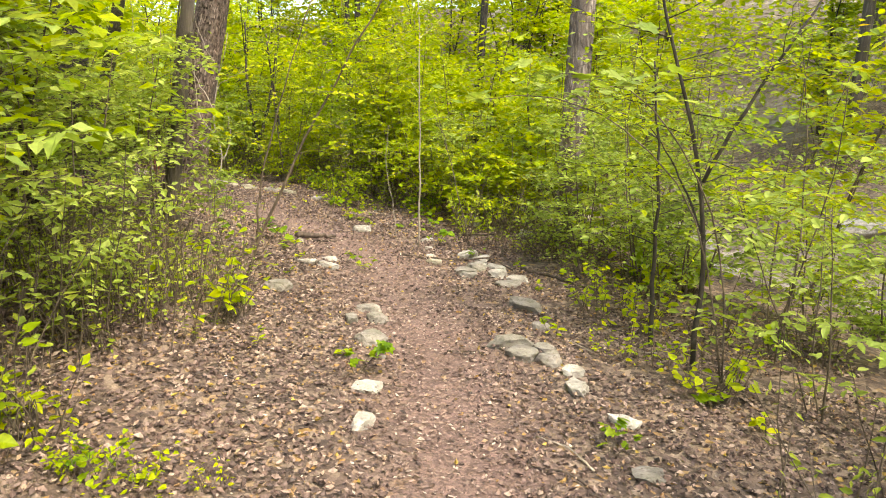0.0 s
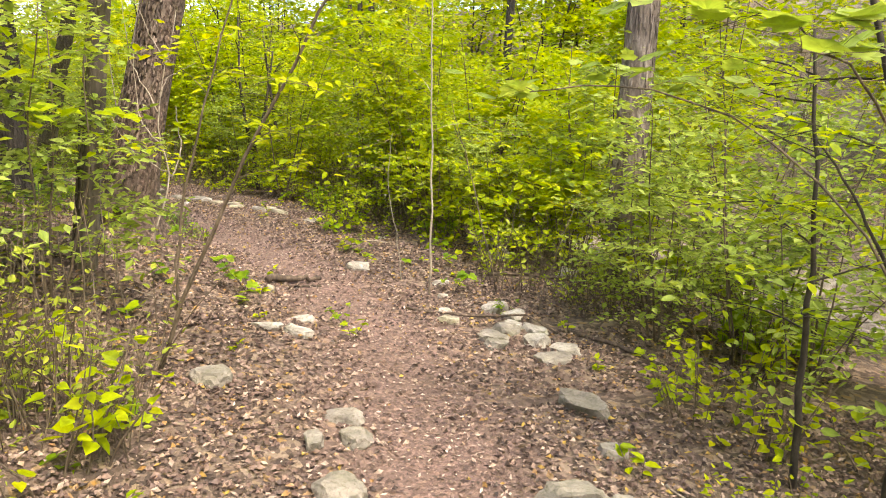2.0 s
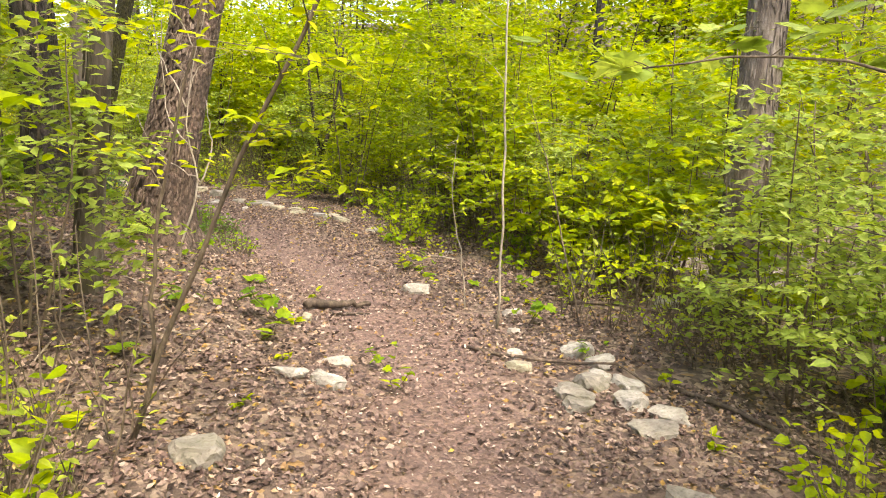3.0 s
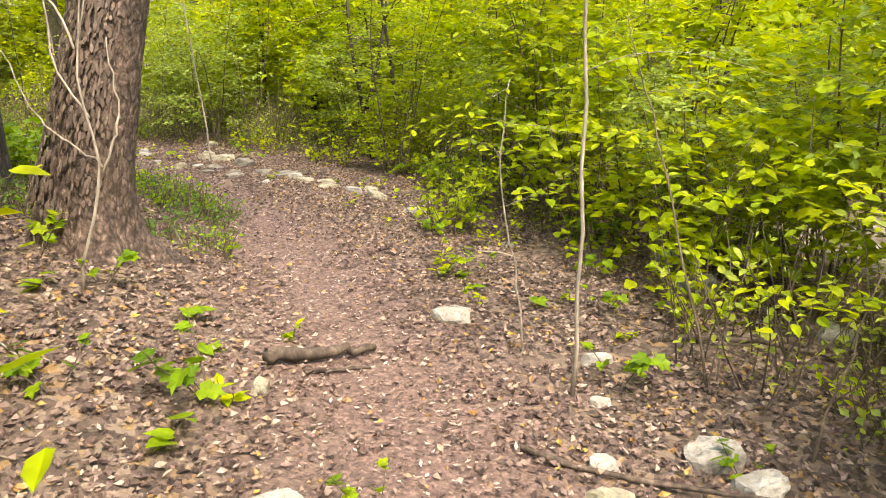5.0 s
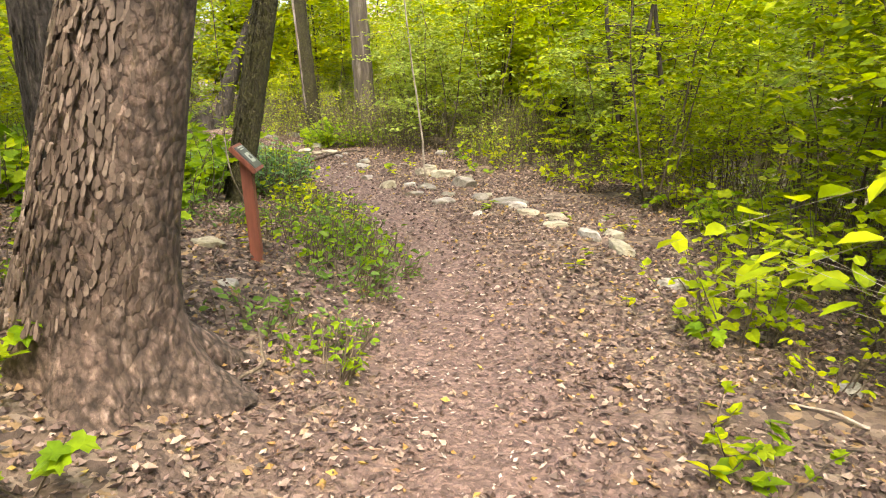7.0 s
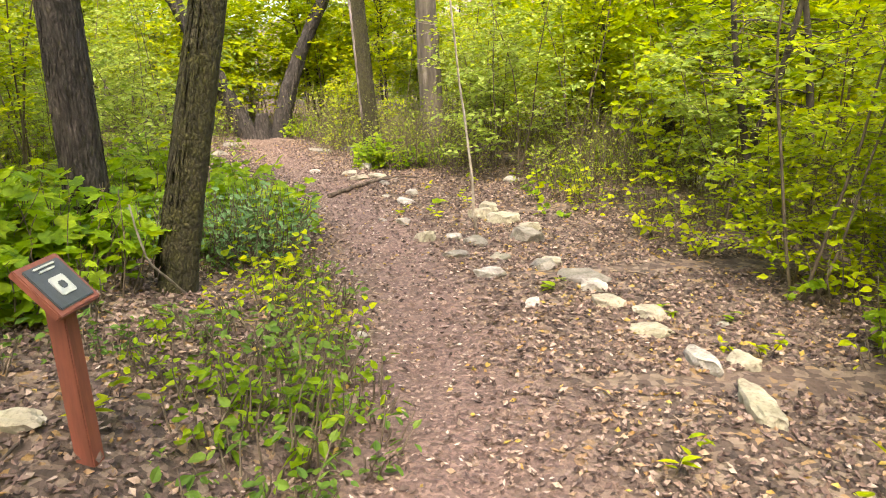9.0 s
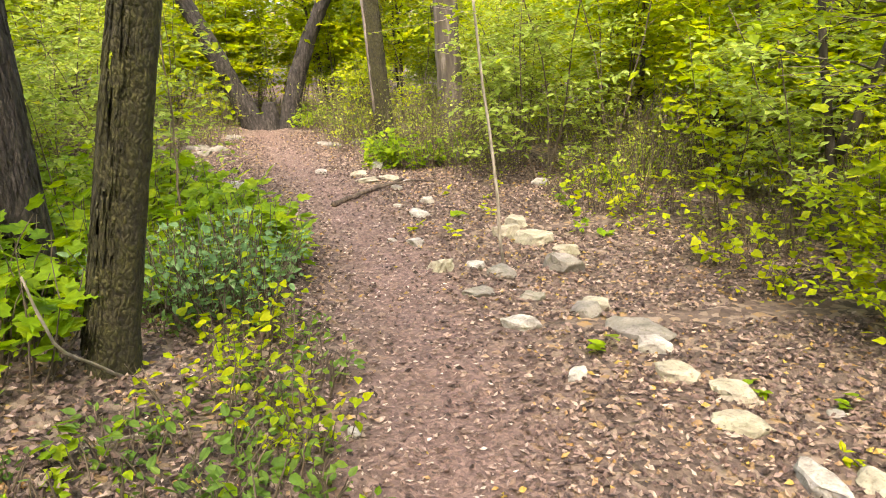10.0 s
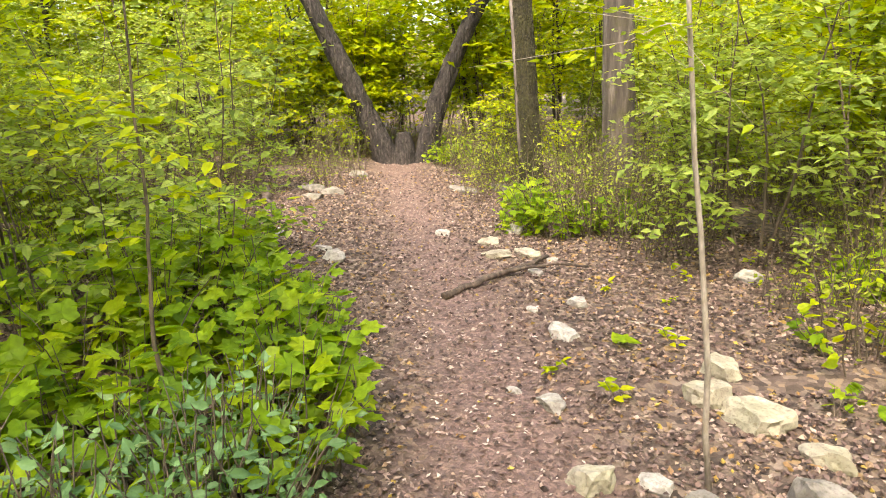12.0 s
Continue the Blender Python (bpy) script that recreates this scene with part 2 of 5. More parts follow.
BARK_SHAGGY = bark_material("shaggy_grey_brown_bark", (0.03, 0.021, 0.016), (0.12, 0.085, 0.07), (0.29, 0.22, 0.185), 26.0, 0.55, 0.02, 0.0, (34.0, 0.6))
BARK_FLAKE = litter_material("bark_flakes", [(0.0, (0.06, 0.042, 0.034)), (0.5, (0.105, 0.076, 0.062)), (0.85, (0.155, 0.115, 0.095)), (1.0, (0.23, 0.178, 0.15))])
BARK_MOSSY = bark_material("mossy_bark", (0.01, 0.008, 0.005), (0.034, 0.028, 0.016), (0.085, 0.072, 0.045), 34.0, 0.22, 0.015, 0.85, (70.0, 0.45))
BARK_DARK = bark_material("dark_grey_bark", (0.012, 0.01, 0.009), (0.042, 0.035, 0.032), (0.115, 0.098, 0.09), 22.0, 0.18, 0.018, 0.0, (40.0, 0.3))
BARK_PALE = bark_material("pale_peeling_bark", (0.05, 0.04, 0.033), (0.15, 0.123, 0.108), (0.38, 0.34, 0.31), 11.0, 0.3, 0.02)
BARK_TWO = bark_material("grey_bark_with_pale_lichen", (0.025, 0.02, 0.016), (0.075, 0.062, 0.05), (0.21, 0.185, 0.16), 11.0, 0.12, 0.02, 0.35)
TWIG = bark_material("brown_twig", (0.04, 0.03, 0.02), (0.11, 0.085, 0.06), (0.22, 0.18, 0.13), 30.0, 0.3, 0.004)
TWIG_PALE = bark_material("bleached_twig", (0.14, 0.115, 0.09), (0.29, 0.255, 0.21), (0.45, 0.41, 0.36), 30.0, 0.3, 0.004)
TWIG_DARK = bark_material("dark_twig", (0.012, 0.01, 0.008), (0.04, 0.032, 0.025), (0.09, 0.075, 0.055), 30.0, 0.3, 0.004)
DEADWOOD = bark_material("dead_wood", (0.02, 0.014, 0.01), (0.075, 0.055, 0.042), (0.18, 0.14, 0.105), 24.0, 0.2, 0.006)


def paint_material(name, color, worn, rough=0.7):
    m, n, l, p = material(name)
    tc = n.new("ShaderNodeTexCoord")
    a = noise_tex(n, l, tc.outputs["Object"], 25.0, 6.0, 0.7, (1, 1, 0.12))
    r = ramp(n, [(0.3, worn), (0.55, color), (0.8, tuple(1.2 * x for x in color))])
    l.new(a.outputs["Fac"], r.inputs["Fac"])
    l.new(r.outputs["Color"], p.inputs["Base Color"])
    p.inputs["Roughness"].default_value = rough
    bump(n, l, a.outputs["Fac"], 0.4, 0.004, p)
    return m


RED_TIMBER = paint_material("red_brown_stained_timber", (0.22, 0.068, 0.043), (0.13, 0.042, 0.028))
PLATE = paint_material("dark_grey_plate", (0.05, 0.056, 0.06), (0.035, 0.04, 0.042), 0.4)
PRINT = paint_material("pale_print", (0.45, 0.47, 0.45), (0.36, 0.38, 0.36), 0.5)

# ---- lie of the land ----
TRAIL = np.array([(-0.1, -40.0), (-0.1, -4.0), (-0.05, 0.0), (0.02, 2.7), (-0.05, 4.4), (-0.25, 5.8), (-0.6, 6.9), (-1.15, 8.0), (-2.05, 9.4), (-2.9, 10.4), (-3.75, 11.4), (-4.95, 12.45), (-6.5, 13.5), (-8.9, 14.7), (-11.2, 15.8), (-13.6, 17.0), (-16.5, 19.4), (-40.0, 36.0)])
SEG_A, SEG_B = TRAIL[:-1], TRAIL[1:]
SEG_D = SEG_B - SEG_A
SEG_L = np.linalg.norm(SEG_D, axis=1)
SEG_S = np.concatenate([[0.0], np.cumsum(SEG_L)])[:-1] - 40.0


def trail_frame(x, y):
    """Length walked along the trail and distance to its left, for arrays of places."""
    x, y = np.atleast_1d(np.asarray(x, float)), np.atleast_1d(np.asarray(y, float))
    best, s_out, d_out = np.full(x.shape, 1e9), np.zeros(x.shape), np.zeros(x.shape)
    for a, d, length, s0 in zip(SEG_A, SEG_D, SEG_L, SEG_S):
        px, py = x - a[0], y - a[1]
        u = np.clip((px * d[0] + py * d[1]) / length ** 2, 0, 1)
        ox, oy = px - u * d[0], py - u * d[1]
        dist = np.hypot(ox, oy)
        side = np.where(d[0] * py - d[1] * px > 0, 1.0, -1.0)
        near = dist < best
        best = np.where(near, dist, best)
        s_out = np.where(near, s0 + u * length, s_out)
        d_out = np.where(near, side * dist, d_out)
    return s_out, d_out


def ground_height(x, y):
    s, d = trail_frame(x, y)
    x, y = np.atleast_1d(np.asarray(x, float)), np.atleast_1d(np.asarray(y, float))
    base = np.interp(s, [-2, 3, 6, 8.5, 12, 20], [-0.06, -0.05, -0.04, 0.02, 0.03, 0.0])
    cross = np.interp(s, [0, 6, 9, 13, 17], [0.07, 0.07, 0.06, 0.06, 0.03])
    bank = np.interp(s, [0, 6.5, 9.0, 13.0, 16.0], [0.05, 0.09, 0.32, 0.24, 0.03])
    left = np.clip(d - 0.4, 0, None)
    z = base + cross * 5.0 * np.tanh(d / 5.0) + bank * 2.2 * np.tanh(left / 2.2)
    # beyond the thicket the land dips to a creek bed and climbs a bank
    right = np.clip(-d, 0, None)
    z = z - 0.7 * np.exp(-((right - 6.8) / 2.0) ** 2) + 6.5 * np.clip((right - 8.6) / 17.0, 0, 1) ** 1.1
    z = z - 0.03 * np.exp(-(d / 0.35) ** 2)
    z = z + 0.02 * np.sin(x * 2.1 + 0.7 * np.sin(y * 1.3)) * np.sin(y * 1.7) + 0.008 * np.sin(x * 7.3 + y * 3.1) * np.cos(y * 6.1 - x * 2.0)
    return z


def gz(x, y):
    return float(ground_height(x, y)[0])


def mesh_from(name, verts, faces, mat, smooth=True):
    me = bpy.data.meshes.new(name)
    me.from_pydata(verts if isinstance(verts, list) else verts.tolist(), [], faces if isinstance(faces, list) else faces.tolist())
    me.materials.append(mat)
    if smooth:
        me.polygons.foreach_set("use_smooth", np.ones(len(me.polygons), bool))
    me.update()
    return me


def part_mesh(name, me, parent, label=""):
    ob = new(name, me)
    ob.parent = parent
    return tagged(ob, label=label) if label else ob


def part(name, bm, mat, parent, label=""):
    me = bpy.data.meshes.new(name)
    bm.to_mesh(me)
    bm.free()
    me.materials.append(mat)
    return part_mesh(name, me, parent, label)


def make_ground():
    def spread(lo, hi, step, far):
        inner = np.arange(lo, hi + 1e-6, step)
        out = np.array([1.0, 2, 3.5, 5.5, 8, 11, 15, 20, 28, 40, 60, 100, 180, far])
        return np.concatenate([lo - out[::-1], inner, hi + out])
    xs, ys = spread(-18.0, 5.0, 0.1, 420.0), spread(-1.0, 21.0, 0.1, 420.0)
    gx, gy = np.meshgrid(xs, ys)
    fx, fy = gx.ravel(), gy.ravel()
    fzv = ground_height(fx, fy)
    rng = np.random.default_rng(5)
    fzv = fzv + rng.normal(0, 0.006, fzv.shape)
    nx, ny = len(xs), len(ys)
    idx = np.arange(nx * ny).reshape(ny, nx)
    faces = np.stack([idx[:-1, :-1], idx[:-1, 1:], idx[1:, 1:], idx[1:, :-1]], -1).reshape(-1, 4)
    me = mesh_from("ground", np.stack([fx, fy, fzv], -1), faces, SOIL)
    s, d = trail_frame(fx, fy)
    width = np.interp(s, [0, 5, 8, 10, 13, 16, 24], [0.42, 0.5, 0.7, 0.75, 0.5, 0.42, 0.45])
    trodden = np.clip(1.25 - np.abs(d + 0.05) / width * 0.85, 0, 1)
    a = me.attributes.new("trodden", "FLOAT", "POINT")
    a.data.foreach_set("value", trodden.astype(np.float32))
    scree = np.sin(fx * 0.9 + 1.3 * np.sin(fy * 0.55)) * np.sin(fy * 0.8 + 0.9 * np.sin(fx * 0.7))
    stony = np.clip(1.2 - np.abs(-d - 7.0) / 1.6, 0, 0.9) + np.clip((-d - 8.5) / 2.0, 0, 0.8) * np.clip(0.45 + 1.3 * scree, 0, 1)
    a = me.attributes.new("stony", "FLOAT", "POINT")
    a.data.foreach_set("value", np.clip(stony, 0, 1).astype(np.float32))
    tagged(new("ground", me), "brown leaf-covered woodland soil with a trodden dirt trail", "ground", kind="structure")


make_ground()


# ---- leaves and stems ----
def rotations(rng, n, tilt, up_bias=True):
    """Frames for n leaves: length axis, width axis, normal; tilt is the spread of the normal from upright."""
    az = rng.uniform(0, 2 * np.pi, n)
    nrm = np.stack([rng.normal(0, tilt, n), rng.normal(0, tilt, n), np.ones(n)], -1)
    nrm /= np.linalg.norm(nrm, axis=1)[:, None]
    ax = np.stack([np.cos(az), np.sin(az), np.zeros(n)], -1)
    ax -= nrm * np.sum(ax * nrm, 1)[:, None]
    ax /= np.linalg.norm(ax, axis=1)[:, None]
    return ax, np.cross(nrm, ax), nrm


# leaf outlines: (along, across, lift) with the fan's middle first
POINTED = np.array([(0.45, 0, -0.05), (0, 0, 0), (0.22, 0.24, 0.05), (0.58, 0.24, 0.04), (1, 0, -0.08), (0.58, -0.24, 0.04), (0.22, -0.24, 0.05)])
SLIM = np.array([(0.5, 0, -0.03), (0, 0, 0), (0.4, 0.14, 0.03), (1, 0, -0.06), (0.4, -0.14, 0.03)])
LOBED = np.array([(0.4, 0, -0.04), (0, 0, 0), (-0.08, 0.22, 0.02), (0.2, 0.48, 0.03), (0.38, 0.30, 0.03), (0.68, 0.36, 0.0), (0.72, 0.14, 0.0), (1, 0, -0.1), (0.72, -0.14, 0.0), (0.68, -0.36, 0.0), (0.38, -0.30, 0.03), (0.2, -0.48, 0.03), (-0.08, -0.22, 0.02)])
HEART = np.array([(0.4, 0, -0.05), (0.02, 0, 0), (-0.08, 0.2, 0.03), (0.16, 0.42, 0.04), (0.5, 0.34, 0.02), (1, 0, -0.12), (0.5, -0.34, 0.02), (0.16, -0.42, 0.04), (-0.08, -0.2, 0.03)])
OVAL = np.array([(0.45, 0, -0.05), (0, 0, 0), (0.42, 0.29, 0.05), (1, 0, -0.08), (0.42, -0.29, 0.05)])
DIAMOND = np.array([(0, 0, 0), (0.45, 0.3, 0.05), (1, 0, -0.05), (0.45, -0.3, 0.05)])


class Foliage:
    def __init__(self):
        self.v, self.f, self.n = [], [], 0

    def add(self, outline, centres, ax, side, nrm, size):
        size = np.asarray(size)[:, None, None]
        pts = centres[:, None, :] + size * (outline[None, :, 0:1] * ax[:, None, :] + outline[None, :, 1:2] * side[:, None, :] + outline[None, :, 2:3] * nrm[:, None, :])
        k, m = len(outline), len(centres)
        base = self.n + np.arange(m)[:, None, None] * k
        if k == 4:
            fan = np.array([(0, 1, 2), (0, 2, 3)])
        else:
            rim = list(range(1, k))
            fan = np.array([(0, a, b) for a, b in zip(rim, rim[1:] + rim[:1])])
        self.v.append(pts.reshape(-1, 3))
        self.f.append((base + fan[None]).reshape(-1, 3))
        self.n += k * m

    def mesh(self, name, mat):
        return mesh_from(name, np.concatenate(self.v), np.concatenate(self.f), mat, smooth=False)


class Tubes:
    def __init__(self):
        self.v, self.f = [], []

    def add(self, pts, radii, sides=6, cap=True):
        pts = np.asarray(pts, float)
        radii = np.broadcast_to(np.asarray(radii, float), (len(pts),))
        start = len(self.v)
        tan = np.gradient(pts, axis=0)
        for p, t, r in zip(pts, tan, radii):
            t = t / (np.linalg.norm(t) + 1e-9)
            ref = np.array([1.0, 0, 0]) if abs(t[0]) < 0.8 else np.array([0, 1.0, 0])
            a = np.cross(t, ref)
            a /= np.linalg.norm(a)
            b = np.cross(t, a)
            for k in range(sides):
                an = 2 * np.pi * k / sides
                self.v.append(tuple(p + r * (np.cos(an) * a + np.sin(an) * b)))
        for i in range(len(pts) - 1):
            for k in range(sides):
                k2 = (k + 1) % sides
                o = start + i * sides
                self.f.append((o + k, o + k2, o + sides + k2, o + sides + k))
        if cap:
            self.f.append(tuple(start + k for k in range(sides))[::-1])
            self.f.append(tuple(start + (len(pts) - 1) * sides + k for k in range(sides)))

    def mesh(self, name, mat):
        return mesh_from(name, self.v, self.f, mat)


def bend(rng, start, direction, length, n, wander, droop=0.0):
    """A wandering line of n points."""
    p, d = np.array(start, float), np.array(direction, float)
    d /= np.linalg.norm(d)
    out = [p.copy()]
    for i in range(n - 1):
        d = d + rng.normal(0, wander, 3) - np.array([0, 0, droop])
        d /= np.linalg.norm(d)
        p = p + d * length / (n - 1)
        out.append(p.copy())
    return np.array(out)


def spray(rng, fol, tubes, line, radius, leaf, spacing, outline, tilt=0.35, sub=0.5, sub_len=0.45, fine=True):
    """A leafy branch: side twigs in a flat layer, leaves set along them."""
    part_line = line if fine else line[::2]
    tubes.add(part_line, np.linspace(radius, radius * 0.25, len(part_line)), 3, False)
    twigs = [line]
    for i in range(1, len(line)):
        for sgn in (-1, 1):
            if rng.random() < sub:
                t = line[i] - line[i - 1]
                t /= np.linalg.norm(t) + 1e-9
                s = np.cross(t, (0, 0, 1.0)) * sgn
                tw = bend(rng, line[i], t * 0.6 + s + np.array([0, 0, rng.normal(0, 0.2)]), sub_len * rng.uniform(0.5, 1.1), 4, 0.12, 0.04)
                if fine:
                    tubes.add(tw[[0, 3]], (radius * 0.4, radius * 0.15), 3, False)
                twigs.append(tw)
    cs, axs = [], []
    for tw in twigs:
        seg = np.linalg.norm(np.diff(tw, axis=0), axis=1)
        total = seg.sum()
        cum = np.concatenate([[0], np.cumsum(seg)])
        k = max(2, int(total / spacing))
        for j in range(k):
            u = (j + rng.uniform(0.1, 0.9)) / k * total
            p = np.array([np.interp(u, cum, tw[:, c]) for c in range(3)])
            t = tw[min(len(tw) - 1, np.searchsorted(cum, u))] - tw[max(0, np.searchsorted(cum, u) - 1)]
            t /= np.linalg.norm(t) + 1e-9
            s = np.cross(t, (0, 0, 1.0)) * (1 if j % 2 else -1)
            cs.append(p)
            axs.append(0.55 * t + s + rng.normal(0, 0.25, 3))
    cs, axs = np.array(cs), np.array(axs)
    m = len(cs)
    nrm = np.stack([rng.normal(0, tilt, m), rng.normal(0, tilt, m), np.ones(m)], -1)
    nrm /= np.linalg.norm(nrm, axis=1)[:, None]
    axs -= nrm * np.sum(axs * nrm, 1)[:, None]
    axs /= np.linalg.norm(axs, axis=1)[:, None]
    fol.add(outline, cs, axs, np.cross(nrm, axs), nrm, leaf * rng.uniform(0.6, 1.2, m))


def sapling(seed, height, stems, leaf, outline, stem_r=0.012, spacing=0.06, reach=0.8, first=0.2, lean=0.18, step=0.15, sub=0.75, sub_len=0.5, bark=TWIG, leaves=LEAF_YELLOW, name="sapling"):
    """A many-stemmed young tree with flat leafy sprays; returns its root."""
    rng = np.random.default_rng(seed)
    fol, tubes, shoots = Foliage(), Tubes(), []
    for k in range(stems):
        az = rng.uniform(0, 2 * np.pi)
        out = lean * rng.uniform(0.3, 1.4)
        h = height * rng.uniform(0.7, 1.05)
        line = bend(rng, (0.06 * np.cos(az) * k, 0.06 * np.sin(az) * k, -0.06), (out * np.cos(az), out * np.sin(az), 1), h, 12, 0.06)
        one = Tubes()
        one.add(line, np.linspace(stem_r * rng.uniform(0.7, 1.2), stem_r * 0.3, 12), 6)
        shoots.append(one)
        z = first * h
        while z < h * 0.98:
            i = min(11, int(z / h * 11))
            u = z / h * 11 - i
            p = line[i] * (1 - u) + line[min(11, i + 1)] * u
            a2 = rng.uniform(0, 2 * np.pi)
            ln = reach * (1.1 - 0.6 * z / h) * rng.uniform(0.5, 1.1)
            b = bend(rng, p, (np.cos(a2), np.sin(a2), rng.uniform(0.1, 0.7)), ln, 6, 0.1, 0.06)
            spray(rng, fol, tubes, b, stem_r * 0.35, leaf, spacing, outline, 0.4, sub, sub_len, outline is not DIAMOND)
            z += step * rng.uniform(0.5, 1.4)
    root = new(name)
    for one in shoots:
        part_mesh("stem", one.mesh("stem", bark), root)
    part_mesh("twig_spray", tubes.mesh("twig_spray", bark), root)["kind"] = "stuff"
    part_mesh("foliage", fol.mesh("foliage", leaves), root)["kind"] = "stuff"
    return root


def low_shrub(seed, height, width, count, leaf, outline, mat, name="broadleaf_shrub", bark=TWIG, tilt=0.45):
    """A mound of upright shoots with broad leaves held flat in tiers."""
    rng = np.random.default_rng(seed)
    fol, tubes = Foliage(), Tubes()
    for k in range(count):
        a, r = rng.uniform(0, 2 * np.pi), width * np.sqrt(rng.random()) * 0.5
        h = height * rng.uniform(0.45, 1.05) * (1 - 0.35 * (2 * r / width) ** 2)
        line = bend(rng, (0.6 * r * np.cos(a), 0.6 * r * np.sin(a), -0.05), (0.35 * np.cos(a), 0.35 * np.sin(a), 1), h, 6, 0.12)
        tubes.add(line, np.linspace(0.006, 0.002, 6), 4, False)
        m = max(3, int(h / 0.075))
        t = rng.uniform(0.3, 1.0, m)
        c = np.stack([np.interp(t * 5, np.arange(6), line[:, q]) for q in range(3)], -1)
        ax, side, nrm = rotations(rng, m, tilt)
        c = c + ax * rng.uniform(0.01, 0.06, m)[:, None]
        fol.add(outline, c, ax, side, nrm, leaf * rng.uniform(0.55, 1.2, m))
    root = new(name)
    part_mesh("stalk", tubes.mesh("stalk", bark), root)["kind"] = "stuff"
    part_mesh("foliage", fol.mesh("foliage", mat), root)["kind"] = "stuff"
    return root


def seedling(seed, height, count, leaf, outline, mat):
    rng = np.random.default_rng(seed)
    fol, tubes = Foliage(), Tubes()
    for k in range(max(1, count // 5)):
        line = bend(rng, (0, 0, -0.03), (rng.normal(0, 0.45), rng.normal(0, 0.45), 1), height * rng.uniform(0.7, 1.1), 5, 0.1)
        tubes.add(line, np.linspace(0.0035, 0.0015, 5), 4, False)
        m = 5
        t = rng.uniform(0.45, 1.0, m)
        c = np.stack([np.interp(t * 4, np.arange(5), line[:, q]) for q in range(3)], -1)
        ax, side, nrm = rotations(rng, m, 0.35)
        fol.add(outline, c, ax, side, nrm, leaf * rng.uniform(0.6, 1.15, m))
    root = new("seedling")
    part_mesh("stalk", tubes.mesh("stalk", TWIG), root)["kind"] = "stuff"
    part_mesh("foliage", fol.mesh("foliage", mat), root)["kind"] = "stuff"
    return root


def wiry_thicket(seed, height, width, count, mat=LEAF_OLIVE):
    """A tangle of thin upright stems with few small leaves."""
    rng = np.random.default_rng(seed)
    fol, tubes = Foliage(), Tubes()
    for k in range(count):
        a, r = rng.uniform(0, 2 * np.pi), width * np.sqrt(rng.random()) * 0.5
        h = height * rng.uniform(0.4, 1.1)
        line = bend(rng, (r * np.cos(a), r * np.sin(a), -0.06), (rng.normal(0, 0.25), rng.normal(0, 0.25), 1), h, 6, 0.1)
        tubes.add(line, np.linspace(0.0055, 0.002, 6), 3, False)
        m = max(4, int(h * 14))
        t = rng.uniform(0.15, 1.0, m)
        c = np.stack([np.interp(t * 5, np.arange(6), line[:, q]) for q in range(3)], -1) + rng.normal(0, 0.05, (m, 3))
        c[:, 2] = np.maximum(c[:, 2], 0.03)
        ax, side, nrm = rotations(rng, m, 0.6)
        fol.add(SLIM if k % 2 else POINTED, c, ax, side, nrm, 0.055 * rng.uniform(0.5, 1.2, m))
    root = new("undergrowth")
    part_mesh("stalk", tubes.mesh("stalk", TWIG), root)["kind"] = "stuff"
    part_mesh("foliage", fol.mesh("foliage", mat), root)["kind"] = "stuff"
    return root


def place(template, x, y, turn, size=1.0, lift=0.0):
    ob = copy_thing(template, pose(x, y, gz(x, y) + lift, 0, 0, turn))
    ob.scale = (size, size, size)
    return ob


def discard(template):
    for o in (*template.children_recursive, template):
        bpy.data.objects.remove(o)


# ---- trees with trunks ----
def trunk_mesh(name, line, radii, mat, sides=40, rough=0.06, grain=7.0, flare=0.0, roots=5, seed=1, rings=60):
    """A trunk swept along a line, swollen into roots at the foot, with uneven bark."""
    line, radii = np.asarray(line, float), np.asarray(radii, float)
    u = np.linspace(0, len(line) - 1, rings)
    pts = np.stack([np.interp(u, np.arange(len(line)), line[:, c]) for c in range(3)], -1)
    for _ in range(3):
        pts[1:-1] = (pts[:-2] + 2 * pts[1:-1] + pts[2:]) / 4
    rad = np.interp(u, np.arange(len(line)), radii)
    verts, faces = [], []
    for i, (p, r) in enumerate(zip(pts, rad)):
        up = p[2] - pts[0][2]
        for k in range(sides):
            a = 2 * np.pi * k / sides
            swell = flare * math.exp(-up / 0.16) * (0.55 + 0.45 * math.cos(roots * a + seed) + 0.3 * math.cos(2 * a + 2 * seed))
            q = Vector((math.cos(a) * grain * 0.5, math.sin(a) * grain * 0.5, up * grain * 0.35 / max(r, 0.05) * 0.2 + seed))
            w = noise.fractal(q, 0.9, 2.2, 4)
            swell += 0.42 * flare * math.exp(-up / 0.5)
            rr = r * (1 + rough * w) + max(swell, -0.2 * r)
            verts.append((p[0] + rr * math.cos(a), p[1] + rr * math.sin(a), p[2]))
    for i in range(rings - 1):
        for k in range(sides):
            k2 = (k + 1) % sides
            faces.append((i * sides + k, i * sides + k2, (i + 1) * sides + k2, (i + 1) * sides + k))
    faces.append(tuple((rings - 1) * sides + k for k in range(sides)))
    return mesh_from(name, verts, faces, mat)


